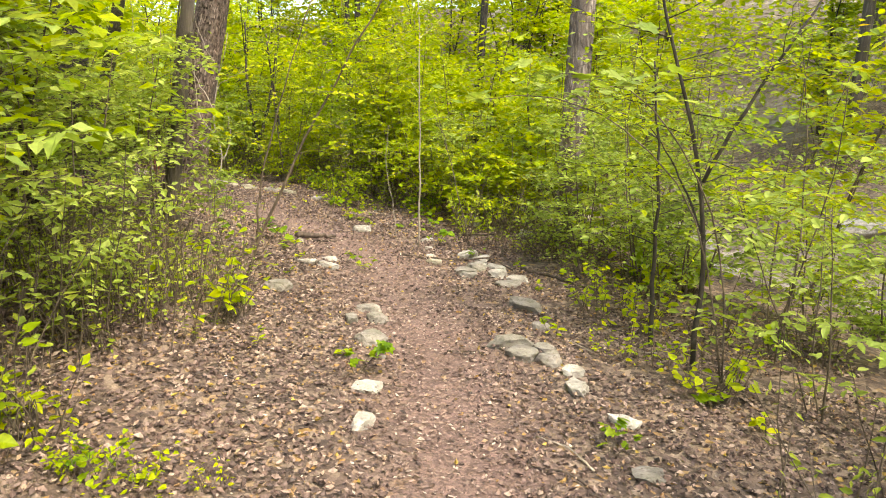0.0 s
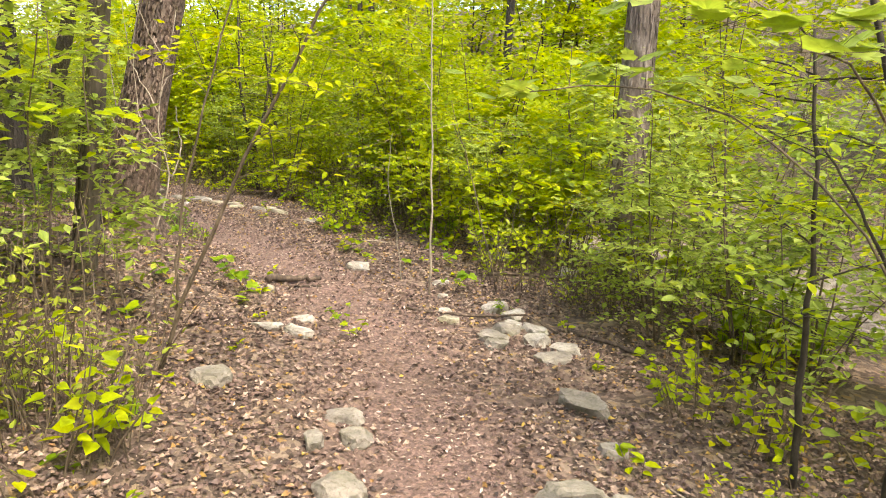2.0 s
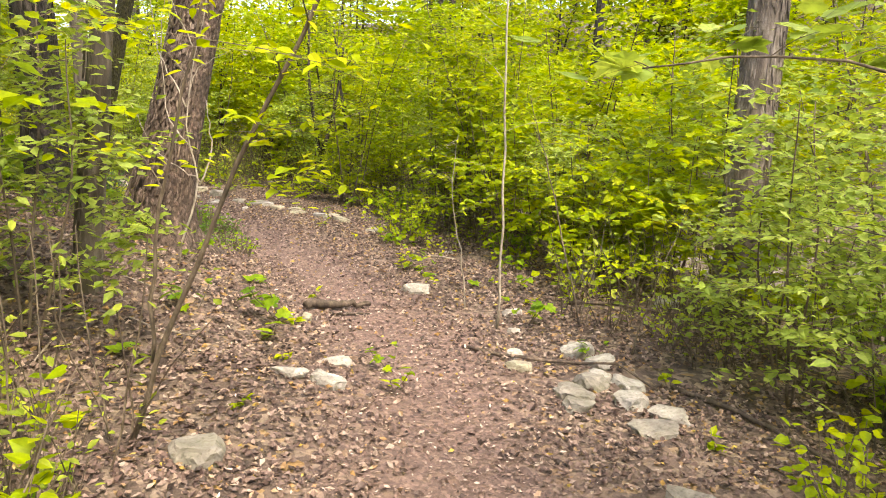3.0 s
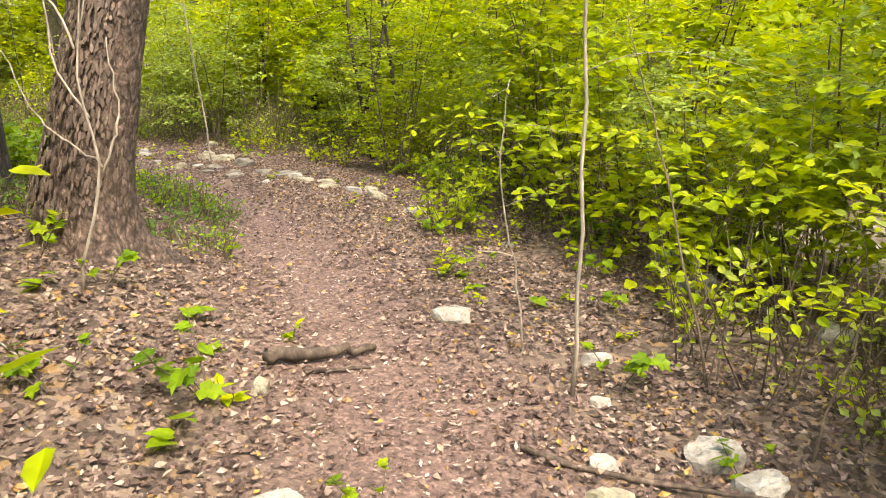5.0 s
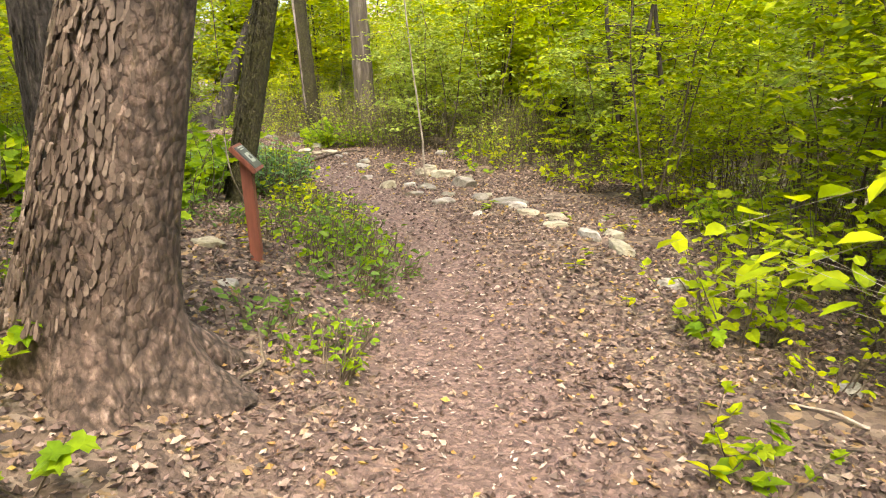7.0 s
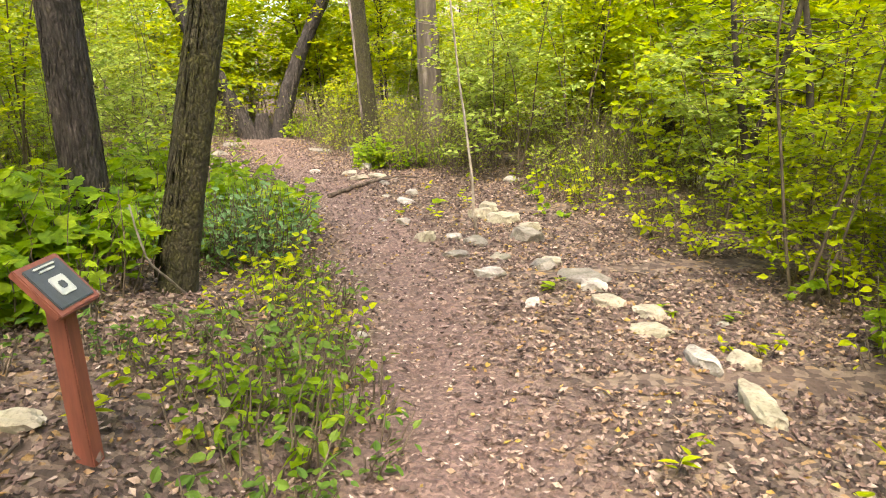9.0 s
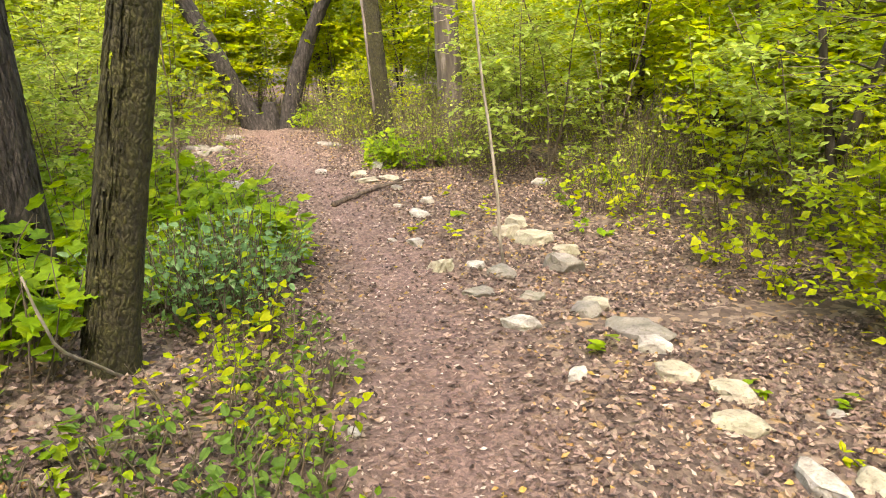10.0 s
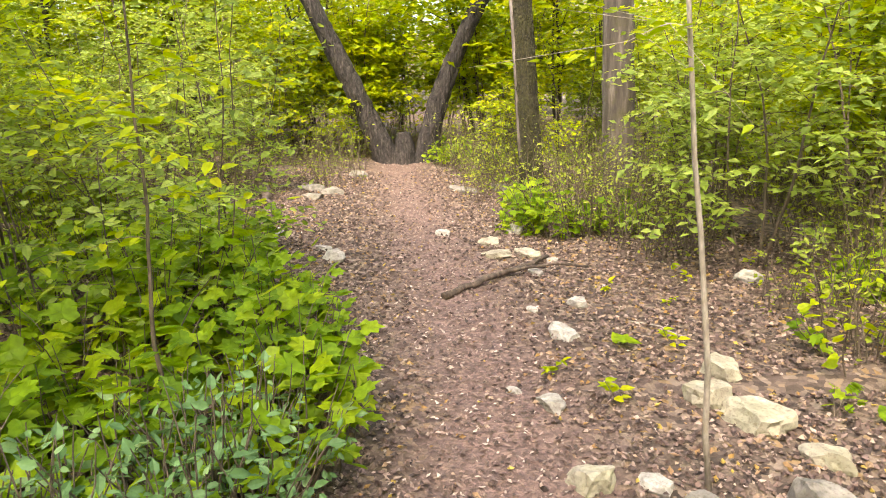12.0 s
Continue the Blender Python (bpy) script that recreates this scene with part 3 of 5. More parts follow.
def limb_crown(rng, tubes, fol, tip, r, height, spread, leaf, count, outline=POINTED):
    """Limbs from the top of a trunk, and leafy sprays on them."""
    for k in range(count):
        a = 2 * np.pi * (k + rng.random()) / count
        limb = bend(rng, tip - np.array([0, 0, rng.uniform(0, 1.6)]), (np.cos(a), np.sin(a), rng.uniform(0.5, 1.6)), spread * rng.uniform(0.7, 1.2), 9, 0.12, 0.03)
        tubes.add(limb, np.linspace(r * 0.4, r * 0.08, 9), 6)
        for i in range(3, 9):
            for _ in range(2):
                a2 = rng.uniform(0, 2 * np.pi)
                b = bend(rng, limb[i], (np.cos(a2), np.sin(a2), rng.uniform(-0.2, 0.5)), rng.uniform(0.7, 1.4), 5, 0.12, 0.05)
                spray(rng, fol, tubes, b, r * 0.06, leaf, 0.13, outline, 0.5, 0.6, 0.6, False)


def tree(x, y, top, r0, height, mat, label, seed, flare=0.0, rough=0.06, crown=5, spread=2.2, leaf=0.12, sides=32, mid=None, leaves=LEAF_YELLOW, category="tree"):
    """A tree at (x, y); top is how far the trunk's head leans aside."""
    rng = np.random.default_rng(seed)
    z = gz(x, y)
    root = new("tree")
    root.location = (x, y, z)
    n = 9
    line = [(top[0] * (i / (n - 1)) , top[1] * (i / (n - 1)), -0.15 + (height + 0.15) * i / (n - 1)) for i in range(n)]
    if mid:
        line = [(p[0] + mid[0] * math.sin(math.pi * i / (n - 1)), p[1] + mid[1] * math.sin(math.pi * i / (n - 1)), p[2]) for i, p in enumerate(line)]
    radii = [r0 * (1 - 0.42 * i / (n - 1)) for i in range(n)]
    part_mesh("trunk", trunk_mesh("trunk", line, radii, mat, sides, rough, 7.0, flare, 5, seed), root)
    tubes, fol = Tubes(), Foliage()
    limb_crown(rng, tubes, fol, np.array(line[-1]), radii[-1] * 1.5, height, spread, leaf, crown)
    part_mesh("limb", tubes.mesh("limb", mat), root)["kind"] = "stuff"
    part_mesh("crown", fol.mesh("crown", leaves), root)["kind"] = "stuff"
    return tagged(root, label, category)


def bark_plates(root, radius, lean, z_range, count, sizes, mat, seed):
    """Loose plates and ridges of bark that stand off a trunk, joined into one part."""
    rng = np.random.default_rng(seed)
    verts, faces = [], []
    for i in range(count):
        a, z = rng.uniform(0, 2 * np.pi), rng.uniform(*z_range)
        r = radius(z)
        ln, wd, th = rng.uniform(*sizes[0]), rng.uniform(*sizes[1]), rng.uniform(*sizes[2])
        off = rng.uniform(0.0, 1.2 * th)
        o = len(verts)
        rim = [(u + rng.normal(0, 0.16), v + rng.normal(0, 0.1)) for u, v in ((-0.7, 0.2), (0.0, -0.12), (0.75, 0.12), (0.85, 0.75), (0.1, 1.1), (-0.75, 0.8))]
        for (u, v) in rim:
            for lay in (0, 1):
                rr = r - 0.004 + lay * (th + 0.004) + off * (1 - v)
                aa = a + u * wd / r
                zz = z + v * ln
                verts.append((lean[0] * zz + rr * math.cos(aa), lean[1] * zz + rr * math.sin(aa), zz))
        faces.append(tuple(o + 2 * k + 1 for k in range(6)))
        for k in range(6):
            k2 = (k + 1) % 6
            faces.append((o + 2 * k, o + 2 * k2, o + 2 * k2 + 1, o + 2 * k + 1))
    ob = part_mesh("loose_bark", mesh_from("loose_bark", verts, faces, mat, False), root, "rough flaking bark")
    ob["kind"] = "stuff"


def ridged(root, r0, height, top, mat, seed, count=1500):
    bark_plates(root, lambda z: r0 * (1 - 0.42 * z / height) + 0.002, (top[0] / height, top[1] / height), (0.1, 3.6), count, ((0.05, 0.16), (0.005, 0.011), (0.003, 0.007)), mat, seed)
    return root


def tree_shaggy():
    top = (1.08, 1.22)
    t = tree(-3.1, 8.47, top, 0.202, 6.5, BARK_SHAGGY, "large living tree with shaggy grey-brown flaking bark beside the trail", 3, flare=0.25, rough=0.07, crown=6, spread=3.0, sides=64)
    bark_plates(t, lambda z: 0.201 * (1 - 0.42 * z / 6.5) + 0.112 * math.exp(-z / 0.5), (top[0] / 6.5, top[1] / 6.5), (0.2, 3.0), 5600, ((0.02, 0.05), (0.006, 0.011), (0.002, 0.005)), BARK_FLAKE, 4)
    tubes = Tubes()
    tubes.add([(0.02, 0.08, 0.1), (0.08, 0.26, -0.01), (0.12, 0.42, -0.11), (0.16, 0.56, -0.2), (0.19, 0.7, -0.3)], (0.19, 0.14, 0.1, 0.06, 0.02), 12)
    part_mesh("root", tubes.mesh("root", BARK_SHAGGY), t, "dark spreading surface root")
    return t


tree_shaggy()
ridged(tree(-5.31, 10.96, (0.95, 1.15), 0.088, 6.0, BARK_MOSSY, "slender leaning tree with green mossy bark", 5, flare=0.04, rough=0.1, crown=5, spread=2.2), 0.088, 6.0, (0.95, 1.15), BARK_MOSSY, 31, 1900)
ridged(tree(-6.65, 11.1, (0.05, 0.1), 0.138, 7.0, BARK_DARK, "straight dark grey trunk rising from broadleaf shrubs", 6, flare=0.05, rough=0.1, crown=5), 0.138, 7.0, (0.05, 0.1), BARK_DARK, 32)
strip_tree = ridged(tree(-10.4, 17.1, (-0.35, -0.15), 0.135, 7.0, BARK_MOSSY, "upright dark mossy tree with a pale peeled strip", 7, flare=0.05, rough=0.1, crown=5), 0.135, 7.0, (-0.35, -0.15), BARK_MOSSY, 33, 900)
strip = Tubes()
strip.add([(-0.03 - 0.05 * z + 0.006 * math.sin(5 * z), -0.105 - 0.021 * z, z) for z in (0.02, 0.4, 0.8, 1.2, 1.6, 2.0, 2.4, 2.8, 3.2)], (0.04, 0.034, 0.038, 0.03, 0.036, 0.03, 0.034, 0.028, 0.015), 10)
part_mesh("peeled_strip", strip.mesh("peeled_strip", BARK_PALE), strip_tree, "pale peeled strip of bare wood")
tree(-10.05, 18.2, (-0.2, 0.0), 0.2, 8.0, BARK_TWO, "broad grey trunk behind young saplings", 8, flare=0.06, rough=0.12, crown=5)
ridged(tree(1.66, 9.2, (0.15, 0.1), 0.17, 7.0, BARK_PALE, "pale peeling trunk among shrubs on the creek side", 9, flare=0.08, rough=0.1, crown=5), 0.17, 7.0, (0.15, 0.1), BARK_PALE, 34, 1200)
ridged(tree(-4.6, 9.35, (-0.2, 0.1), 0.19, 7.5, BARK_DARK, "tall brown-grey trunk standing behind a larger tree", 10, flare=0.06, rough=0.1, crown=5), 0.19, 7.5, (-0.2, 0.1), BARK_DARK, 35, 1200)
ridged(tree(-2.66, 6.95, (0.75, 0.0), 0.07, 5.5, BARK_TWO, "slender leaning grey trunk among hillside shrubs", 14, flare=0.03, rough=0.1, crown=4), 0.07, 5.5, (0.75, 0.0), BARK_TWO, 36, 700)


def tree_forked():
    """Two leaning trunks from one broken, hollow stump."""
    rng = np.random.default_rng(12)
    x, y = -14.3, 17.6
    root = new("forked_tree")
    root.location = (x, y, gz(x, y))
    side = np.array([0.56, 0.83])
    for sgn, h, lean, r, off, bow in ((-1, 5.0, 2.1, 0.172, -0.22, 1.12), (1, 5.2, 2.7, 0.155, 0.34, 1.6)):
        n = 9
        line = [(side[0] * (off + sgn * lean * (i / 8) ** bow), side[1] * (off + sgn * lean * (i / 8) ** bow), -0.15 + h * i / 8 * (0.9 + 0.1 * i / 8)) for i in range(n)]
        radii = [r * (1.15 - 0.5 * i / 8) for i in range(n)]
        part_mesh("trunk", trunk_mesh("trunk", line, radii, BARK_DARK, 28, 0.2, 11.0, 0.1, 4, sgn + 4), root)
        tubes, fol = Tubes(), Foliage()
        limb_crown(rng, tubes, fol, np.array(line[-1]), r, h, 2.4, 0.12, 4)
        part_mesh("limb", tubes.mesh("limb", BARK_DARK), root)
        part_mesh("crown", fol.mesh("crown", LEAF_YELLOW), root)
    stump = trunk_mesh("stump", [(0.0, 0.0, -0.15), (0.02, 0, 0.25), (0.02, 0.0, 0.5)], [0.2, 0.15, 0.1], BARK_DARK, 24, 0.22, 9.0, 0.1, 3, 7, 14)
    part_mesh("broken_stump", stump, root, "dark hollow broken stump")
    tagged(root, "dark forked tree with two leaning trunks over the trail", "tree")


tree_forked()


def leaning_stub(x, y, dx, dy, h, r, label):
    root = new("tree_stub")
    root.location = (x, y, gz(x, y))
    line = [(dx * i / 4, dy * i / 4, -0.1 + (h + 0.1) * i / 4) for i in range(5)]
    part_mesh("trunk", trunk_mesh("trunk", line, [r, r, r * 0.95, r * 0.9, r * 0.8], BARK_DARK, 16, 0.12, 7, 0, 3, 3, 16), root)
    tagged(root, label, "dead trunk")


leaning_stub(-6.2, 18.5, 0.25, 0.3, 1.25, 0.09, "dark dead leaning trunk stub in the undergrowth")


# ---- slender stems that stand by the trail ----
def stemmed(stems, label, leaf=0.06, outline=POINTED, bark=TWIG, leaves=LEAF_YELLOW, seed=1, first=0.35, step=0.16, reach=0.55, name="sapling", spacing=0.055, category="sapling"):
    """A young tree drawn by its stems: each a list of places above the ground with a foot radius."""
    rng = np.random.default_rng(seed)
    x0, y0 = stems[0][0][0][:2]
    z0 = gz(x0, y0)
    root = new(name)
    root.location = (x0, y0, z0)
    fol, tubes = Foliage(), Tubes()
    for line, r in stems:
        one = Tubes()
        ln = np.array(line, float) - np.array([x0, y0, 0.0])
        u = np.linspace(0, len(ln) - 1, 14)
        pts = np.stack([np.interp(u, np.arange(len(ln)), ln[:, c]) for c in range(3)], -1)
        for _ in range(2):
            pts[1:-1] = (pts[:-2] + 2 * pts[1:-1] + pts[2:]) / 4
        pts = pts + rng.normal(0, 0.006, pts.shape)
        if pts[0][2] < 0.05:
            pts[0][2] = -0.08
        one.add(pts, np.linspace(r, r * 0.35, 14), 8)
        part_mesh("branch" if first > 1 else "stem", one.mesh("stem", bark), root)
        total = np.linalg.norm(np.diff(pts, axis=0), axis=1).sum()
        s = first * total
        while s < total:
            q = s / total * 13
            i = min(12, int(q))
            p = pts[i] * (1 - q + i) + pts[i + 1] * (q - i)
            a = rng.uniform(0, 2 * np.pi)
            b = bend(rng, p, (np.cos(a), np.sin(a), rng.uniform(0.0, 0.6)), reach * rng.uniform(0.4, 1.1), 6, 0.1, 0.05)
            spray(rng, fol, tubes, b, r * 0.3, leaf, spacing, outline)
            s += step * rng.uniform(0.5, 1.5)
    if fol.v:
        part_mesh("twig_spray", tubes.mesh("twig_spray", bark), root)["kind"] = "stuff"
        part_mesh("foliage", fol.mesh("foliage", leaves), root)["kind"] = "stuff"
    return tagged(root, label, category)


stemmed([([(-0.25, 8.11, 0), (-0.23, 8.13, 0.8), (-0.26, 8.14, 1.7), (-0.28, 8.2, 2.6), (-0.34, 8.3, 3.4)], 0.0105)], "thin grey-brown sapling stem with sparse leaves by the trail", seed=21, bark=TWIG_PALE, first=0.42, step=0.3, reach=0.7)
stemmed([([(-0.5, 8.46, 0), (-0.58, 8.5, 0.5), (-0.66, 8.5, 1.0), (-0.62, 8.55, 1.35)], 0.006)], "short bare sapling with a few leaves", seed=22, first=0.5, step=0.2, reach=0.35, bark=TWIG_PALE)
stemmed([([(-5.4, 13.74, 0), (-5.45, 13.7, 0.8), (-5.5, 13.62, 1.7), (-5.55, 13.6, 2.7), (-5.6, 13.6, 3.6)], 0.0125)], "slim pale-barked sapling beside a cream stone", seed=23, bark=TWIG_PALE, first=0.5, step=0.32, reach=0.9, leaves=LEAF_YELLOW)
stemmed([([(1.58, 5.2, 0), (1.55, 5.22, 0.7), (1.56, 5.25, 1.25), (1.45, 5.3, 2.1)], 0.02)], "dark upright shrub stem with leafy side shoots", seed=24, first=0.3, step=0.15, bark=TWIG_DARK, reach=0.6)
stemmed([([(1.75, 4.77, 0), (1.76, 4.8, 0.8), (1.66, 4.82, 1.5), (1.4, 4.85, 2.3), (1.2, 4.9, 3.0)], 0.021), ([(1.7, 4.81, 1.3), (1.95, 4.85, 1.8), (2.35, 4.9, 2.4), (2.7, 5.0, 3.0)], 0.015), ([(1.75, 4.8, 0.9), (1.6, 4.9, 1.3), (1.38, 5.0, 1.65)], 0.01)], "forked small tree with dark stems over the trail edge", seed=25, first=0.3, step=0.14, bark=TWIG_DARK, reach=0.75)
stemmed([([(-1.62, 5.66, 0), (-1.42, 5.64, 0.5), (-1.18, 5.62, 1.0), (-0.88, 5.58, 1.55), (-0.5, 5.5, 2.2), (-0.2, 5.4, 2.7)], 0.013), ([(-1.5, 5.65, 0.35), (-1.42, 5.6, 0.9), (-1.25, 5.55, 1.5), (-1.0, 5.5, 2.2)], 0.009)], "arching sapling leaning over the trail", seed=26, first=0.42, step=0.3, reach=0.6, bark=TWIG)
stemmed([([(-3.75, 15.6, 0), (-3.85, 15.5, 0.9), (-4.0, 15.4, 1.8), (-4.0, 15.4, 3.2)], 0.045), ([(-3.8, 15.5, 0.8), (-3.55, 15.5, 1.6), (-3.4, 15.5, 2.6)], 0.04), ([(-3.35, 15.75, 0), (-3.4, 15.7, 0.9), (-3.5, 15.7, 1.8), (-3.65, 15.7, 3.0)], 0.045)], "several-stemmed small tree with brown bark in the thicket", seed=27, first=0.35, step=0.16, reach=1.0, bark=TWIG_DARK)
stemmed([([(-6.7, 12.05, 0), (-6.7, 12.05, 0.5), (-6.73, 12.1, 1.1), (-6.8, 12.15, 1.9)], 0.011)], "thin upright shoot among broadleaf shrubs", seed=28, first=0.55, step=0.12, reach=0.3, leaf=0.07)
stemmed([([(0.37, 8.35, 0), (0.22, 8.5, 0.6), (0.05, 8.7, 1.2), (-0.1, 8.9, 1.7)], 0.007), ([(0.66, 7.78, 0), (0.85, 8.0, 0.5), (1.05, 8.3, 0.95)], 0.006)], "pair of thin leaning stems in leaf litter", seed=29, first=0.5, step=0.2, reach=0.45)
stemmed([([(1.85, 4.5, 0), (1.78, 4.55, 1.0), (1.3, 4.35, 1.7), (0.95, 4.05, 1.9), (0.7, 3.8, 1.9)], 0.007), ([(1.85, 4.5, 0), (1.7, 4.8, 1.2), (1.1, 5.0, 1.75), (0.6, 5.15, 1.86), (0.25, 5.25, 1.82)], 0.007)], "sapling with large pale lobed leaves arching over the trail", seed=32, first=0.7, step=0.3, reach=0.25, leaf=0.11, outline=LOBED, leaves=LEAF_SAGE, spacing=0.17)
# bleached dead branches against the large tree
stemmed([([(-2.55, 7.85, 0), (-2.46, 7.88, 0.3), (-2.36, 7.9, 0.6), (-2.5, 7.95, 0.95), (-2.46, 8.0, 1.3), (-2.3, 8.0, 1.9)], 0.0085), ([(-2.38, 7.9, 0.55), (-2.3, 7.98, 0.78), (-2.36, 8.0, 1.15)], 0.007), ([(-2.44, 7.93, 0.8), (-2.66, 8.02, 1.0), (-2.72, 8.05, 1.5), (-2.6, 8.05, 2.1)], 0.006), ([(-2.48, 7.97, 1.1), (-2.45, 8.04, 1.35), (-2.2, 8.08, 1.5)], 0.005), ([(-2.42, 8.0, 1.5), (-2.56, 8.0, 1.75), (-2.7, 8.0, 2.2)], 0.005), ([(-2.48, 7.97, 1.1), (-2.7, 8.0, 1.5), (-2.75, 8.0, 2.0)], 0.006), ([(-2.37, 7.9, 0.58), (-2.56, 7.92, 0.68), (-2.75, 7.95, 0.8), (-2.9, 7.98, 1.1)], 0.006)], "bleached bare dead branch leaning by a large trunk", seed=30, first=2.0, bark=TWIG_PALE, category="dead branch", name="dead_branch")


# ---- stones ----
def stone(x, y, lx, ly, h, turn, mat, label, seed, sunk=0.37):
    """An angular limestone lump: a ball cut by slanted planes."""
    rng = random.Random(seed)
    bm = bmesh.new()
    bmesh.ops.create_icosphere(bm, subdivisions=3 if max(lx, ly) > 0.17 else 2, radius=1.0)
    planes = []
    for k in range(15):
        nv = Vector((rng.gauss(0, 1), rng.gauss(0, 1), rng.gauss(0, 0.7))).normalized()
        planes.append((nv, rng.uniform(0.6, 0.9)))
    planes.append((Vector((rng.gauss(0, 0.12), rng.gauss(0, 0.12), 1)).normalized(), rng.uniform(0.45, 0.65)))
    for v in bm.verts:
        v.co = Vector([math.copysign(abs(q) ** 0.8, q) for q in v.co]) * 0.93
        for nv, c in planes:
            e = v.co.dot(nv) - c
            if e > 0:
                v.co -= nv * e * 0.99
        w = noise.fractal(v.co * 2.9 + Vector((seed, 0, 0)), 1.0, 2.0, 4)
        v.co *= 1 + 0.16 * w
        v.co = Vector((v.co.x * lx * 0.56, v.co.y * ly * 0.56, v.co.z * h * 0.66))
    for f in bm.faces:
        f.smooth = False
    me = bpy.data.meshes.new("stone")
    bm.to_mesh(me)
    bm.free()
    me.materials.append(mat)
    ob = new("stone", me)
    ob.matrix_world = pose(x, y, gz(x, y) + h * (0.5 - sunk) * 0.75, rng.uniform(-6, 6), rng.uniform(-6, 6), turn)
    return tagged(ob, label, "stone", "stones along the trail")


WH, CR, GR = (STONE_WHITE, "pale white limestone rock half sunk in leaf litter"), (STONE_CREAM, "cream limestone rock with mossy stains on leaf litter"), (STONE_GREY, "weathered grey limestone slab sunk in dead leaves")
seed_no = [100]


def rocks(kind, *places):
    for x, y, lx, ly, h, turn in places:
        seed_no[0] += 1
        stone(x, y, lx, ly, h, turn, *kind, seed_no[0])


rocks(WH, (-0.45, 3.5, 0.2, 0.12, 0.1, 70), (-0.47, 3.95, 0.2, 0.13, 0.08, 20), (0.98, 3.74, 0.22, 0.14, 0.1, -30), (0.82, 4.38, 0.17, 0.14, 0.11, 50), (0.8, 4.15, 0.16, 0.24, 0.12, 10))
rocks(GR, (0.96, 3.21, 0.2, 0.16, 0.08, 20), (0.46, 4.86, 0.33, 0.2, 0.13, 10), (0.7, 4.82, 0.24, 0.18, 0.1, -20), (0.52, 4.63, 0.24, 0.2, 0.13, -30), (0.7, 4.56, 0.16, 0.18, 0.13, 60))
rocks(GR, (-0.52, 4.79, 0.24, 0.2, 0.15, -20), (-0.6, 5.48, 0.22, 0.14, 0.1, 0), (-0.5, 5.28, 0.18, 0.16, 0.11, 40), (-0.69, 5.2, 0.12, 0.2, 0.1, 10), (0.76, 5.33, 0.16, 0.14, 0.09, 0), (-1.33, 5.65, 0.2, 0.24, 0.13, 30))
rocks(GR, (0.25, 7.0, 0.2, 0.34, 0.12, 25), (0.36, 7.2, 0.22, 0.2, 0.12, 10), (0.71, 5.9, 0.24, 0.34, 0.17, 35), (0.65, 6.7, 0.3, 0.18, 0.1, 5), (0.26, 6.85, 0.2, 0.24, 0.1, -10))
rocks(WH, (0.31, 7.7, 0.22, 0.2, 0.15, 0), (0.44, 7.52, 0.2, 0.17, 0.15, 40), (0.43, 7.3, 0.16, 0.13, 0.1, 10), (0.58, 7.24, 0.22, 0.14, 0.1, -35), (0.57, 7.0, 0.2, 0.17, 0.12, -10), (0.77, 6.91, 0.26, 0.15, 0.1, -20))
rocks(WH, (-1.28, 6.58, 0.26, 0.1, 0.09, -15), (-1.05, 6.6, 0.22, 0.17, 0.11, -10), (-1.1, 6.93, 0.22, 0.12, 0.08, 20), (-0.41, 4.5, 0.06, 0.05, 0.04, 0), (-0.95, 8.78, 0.27, 0.15, 0.15, 8))
rocks(WH, (-0.12, 8.05, 0.12, 0.1, 0.08, 0), (-0.15, 8.5, 0.17, 0.12, 0.07, 20), (-0.1, 7.53, 0.12, 0.12, 0.08, 0), (1.14, 9.2, 0.26, 0.22, 0.18, 0), (0.49, 9.95, 0.3, 0.25, 0.22, 0), (0.42, 10.7, 0.4, 0.25, 0.25, 20))
rocks(CR, (-0.06, 7.3, 0.18, 0.12, 0.09, 0), (-1.5, 7.6, 0.08, 0.15, 0.1, 15), (-2.53, 12.17, 0.15, 0.46, 0.13, 42), (-2.78, 12.66, 0.2, 0.16, 0.09, 0), (-3.45, 12.98, 0.26, 0.18, 0.09, -10))
rocks(WH, (-2.94, 12.52, 0.14, 0.34, 0.13, 50), (-1.95, 11.55, 0.22, 0.15, 0.1, 0), (-0.9, 10.57, 0.12, 0.1, 0.07, 0), (-3.94, 13.16, 0.2, 0.15, 0.15, 30), (-4.64, 12.93, 0.28, 0.14, 0.09, 0), (-4.05, 12.64, 0.1, 0.14, 0.08, 20))
rocks(CR, (-3.72, 12.99, 0.24, 0.2, 0.11, 10), (-3.3, 12.75, 0.26, 0.2, 0.09, 0), (-5.62, 14.35, 0.42, 0.24, 0.2, -5), (-5.85, 14.32, 0.22, 0.2, 0.18, 0), (-5.68, 13.38, 0.2, 0.22, 0.13, 0), (-4.5, 13.5, 0.24, 0.16, 0.1, 0))
rocks(GR, (-5.08, 13.98, 0.34, 0.22, 0.22, 15), (-4.47, 13.36, 0.22, 0.16, 0.14, 0), (-4.09, 13.3, 0.42, 0.24, 0.11, 0), (-4.86, 13.36, 0.2, 0.15, 0.08, 10), (-5.14, 13.17, 0.2, 0.24, 0.07, 0), (-5.3, 13.6, 0.24, 0.18, 0.09, 0))
rocks(WH, (-5.51, 13.56, 0.16, 0.1, 0.08, 0), (-6.24, 13.68, 0.2, 0.13, 0.09, 0), (-6.46, 13.63, 0.1, 0.08, 0.05, 0), (-6.83, 14.3, 0.3, 0.15, 0.1, -15), (-7.3, 14.46, 0.1, 0.08, 0.06, 0), (-7.2, 14.77, 0.17, 0.1, 0.1, 0))
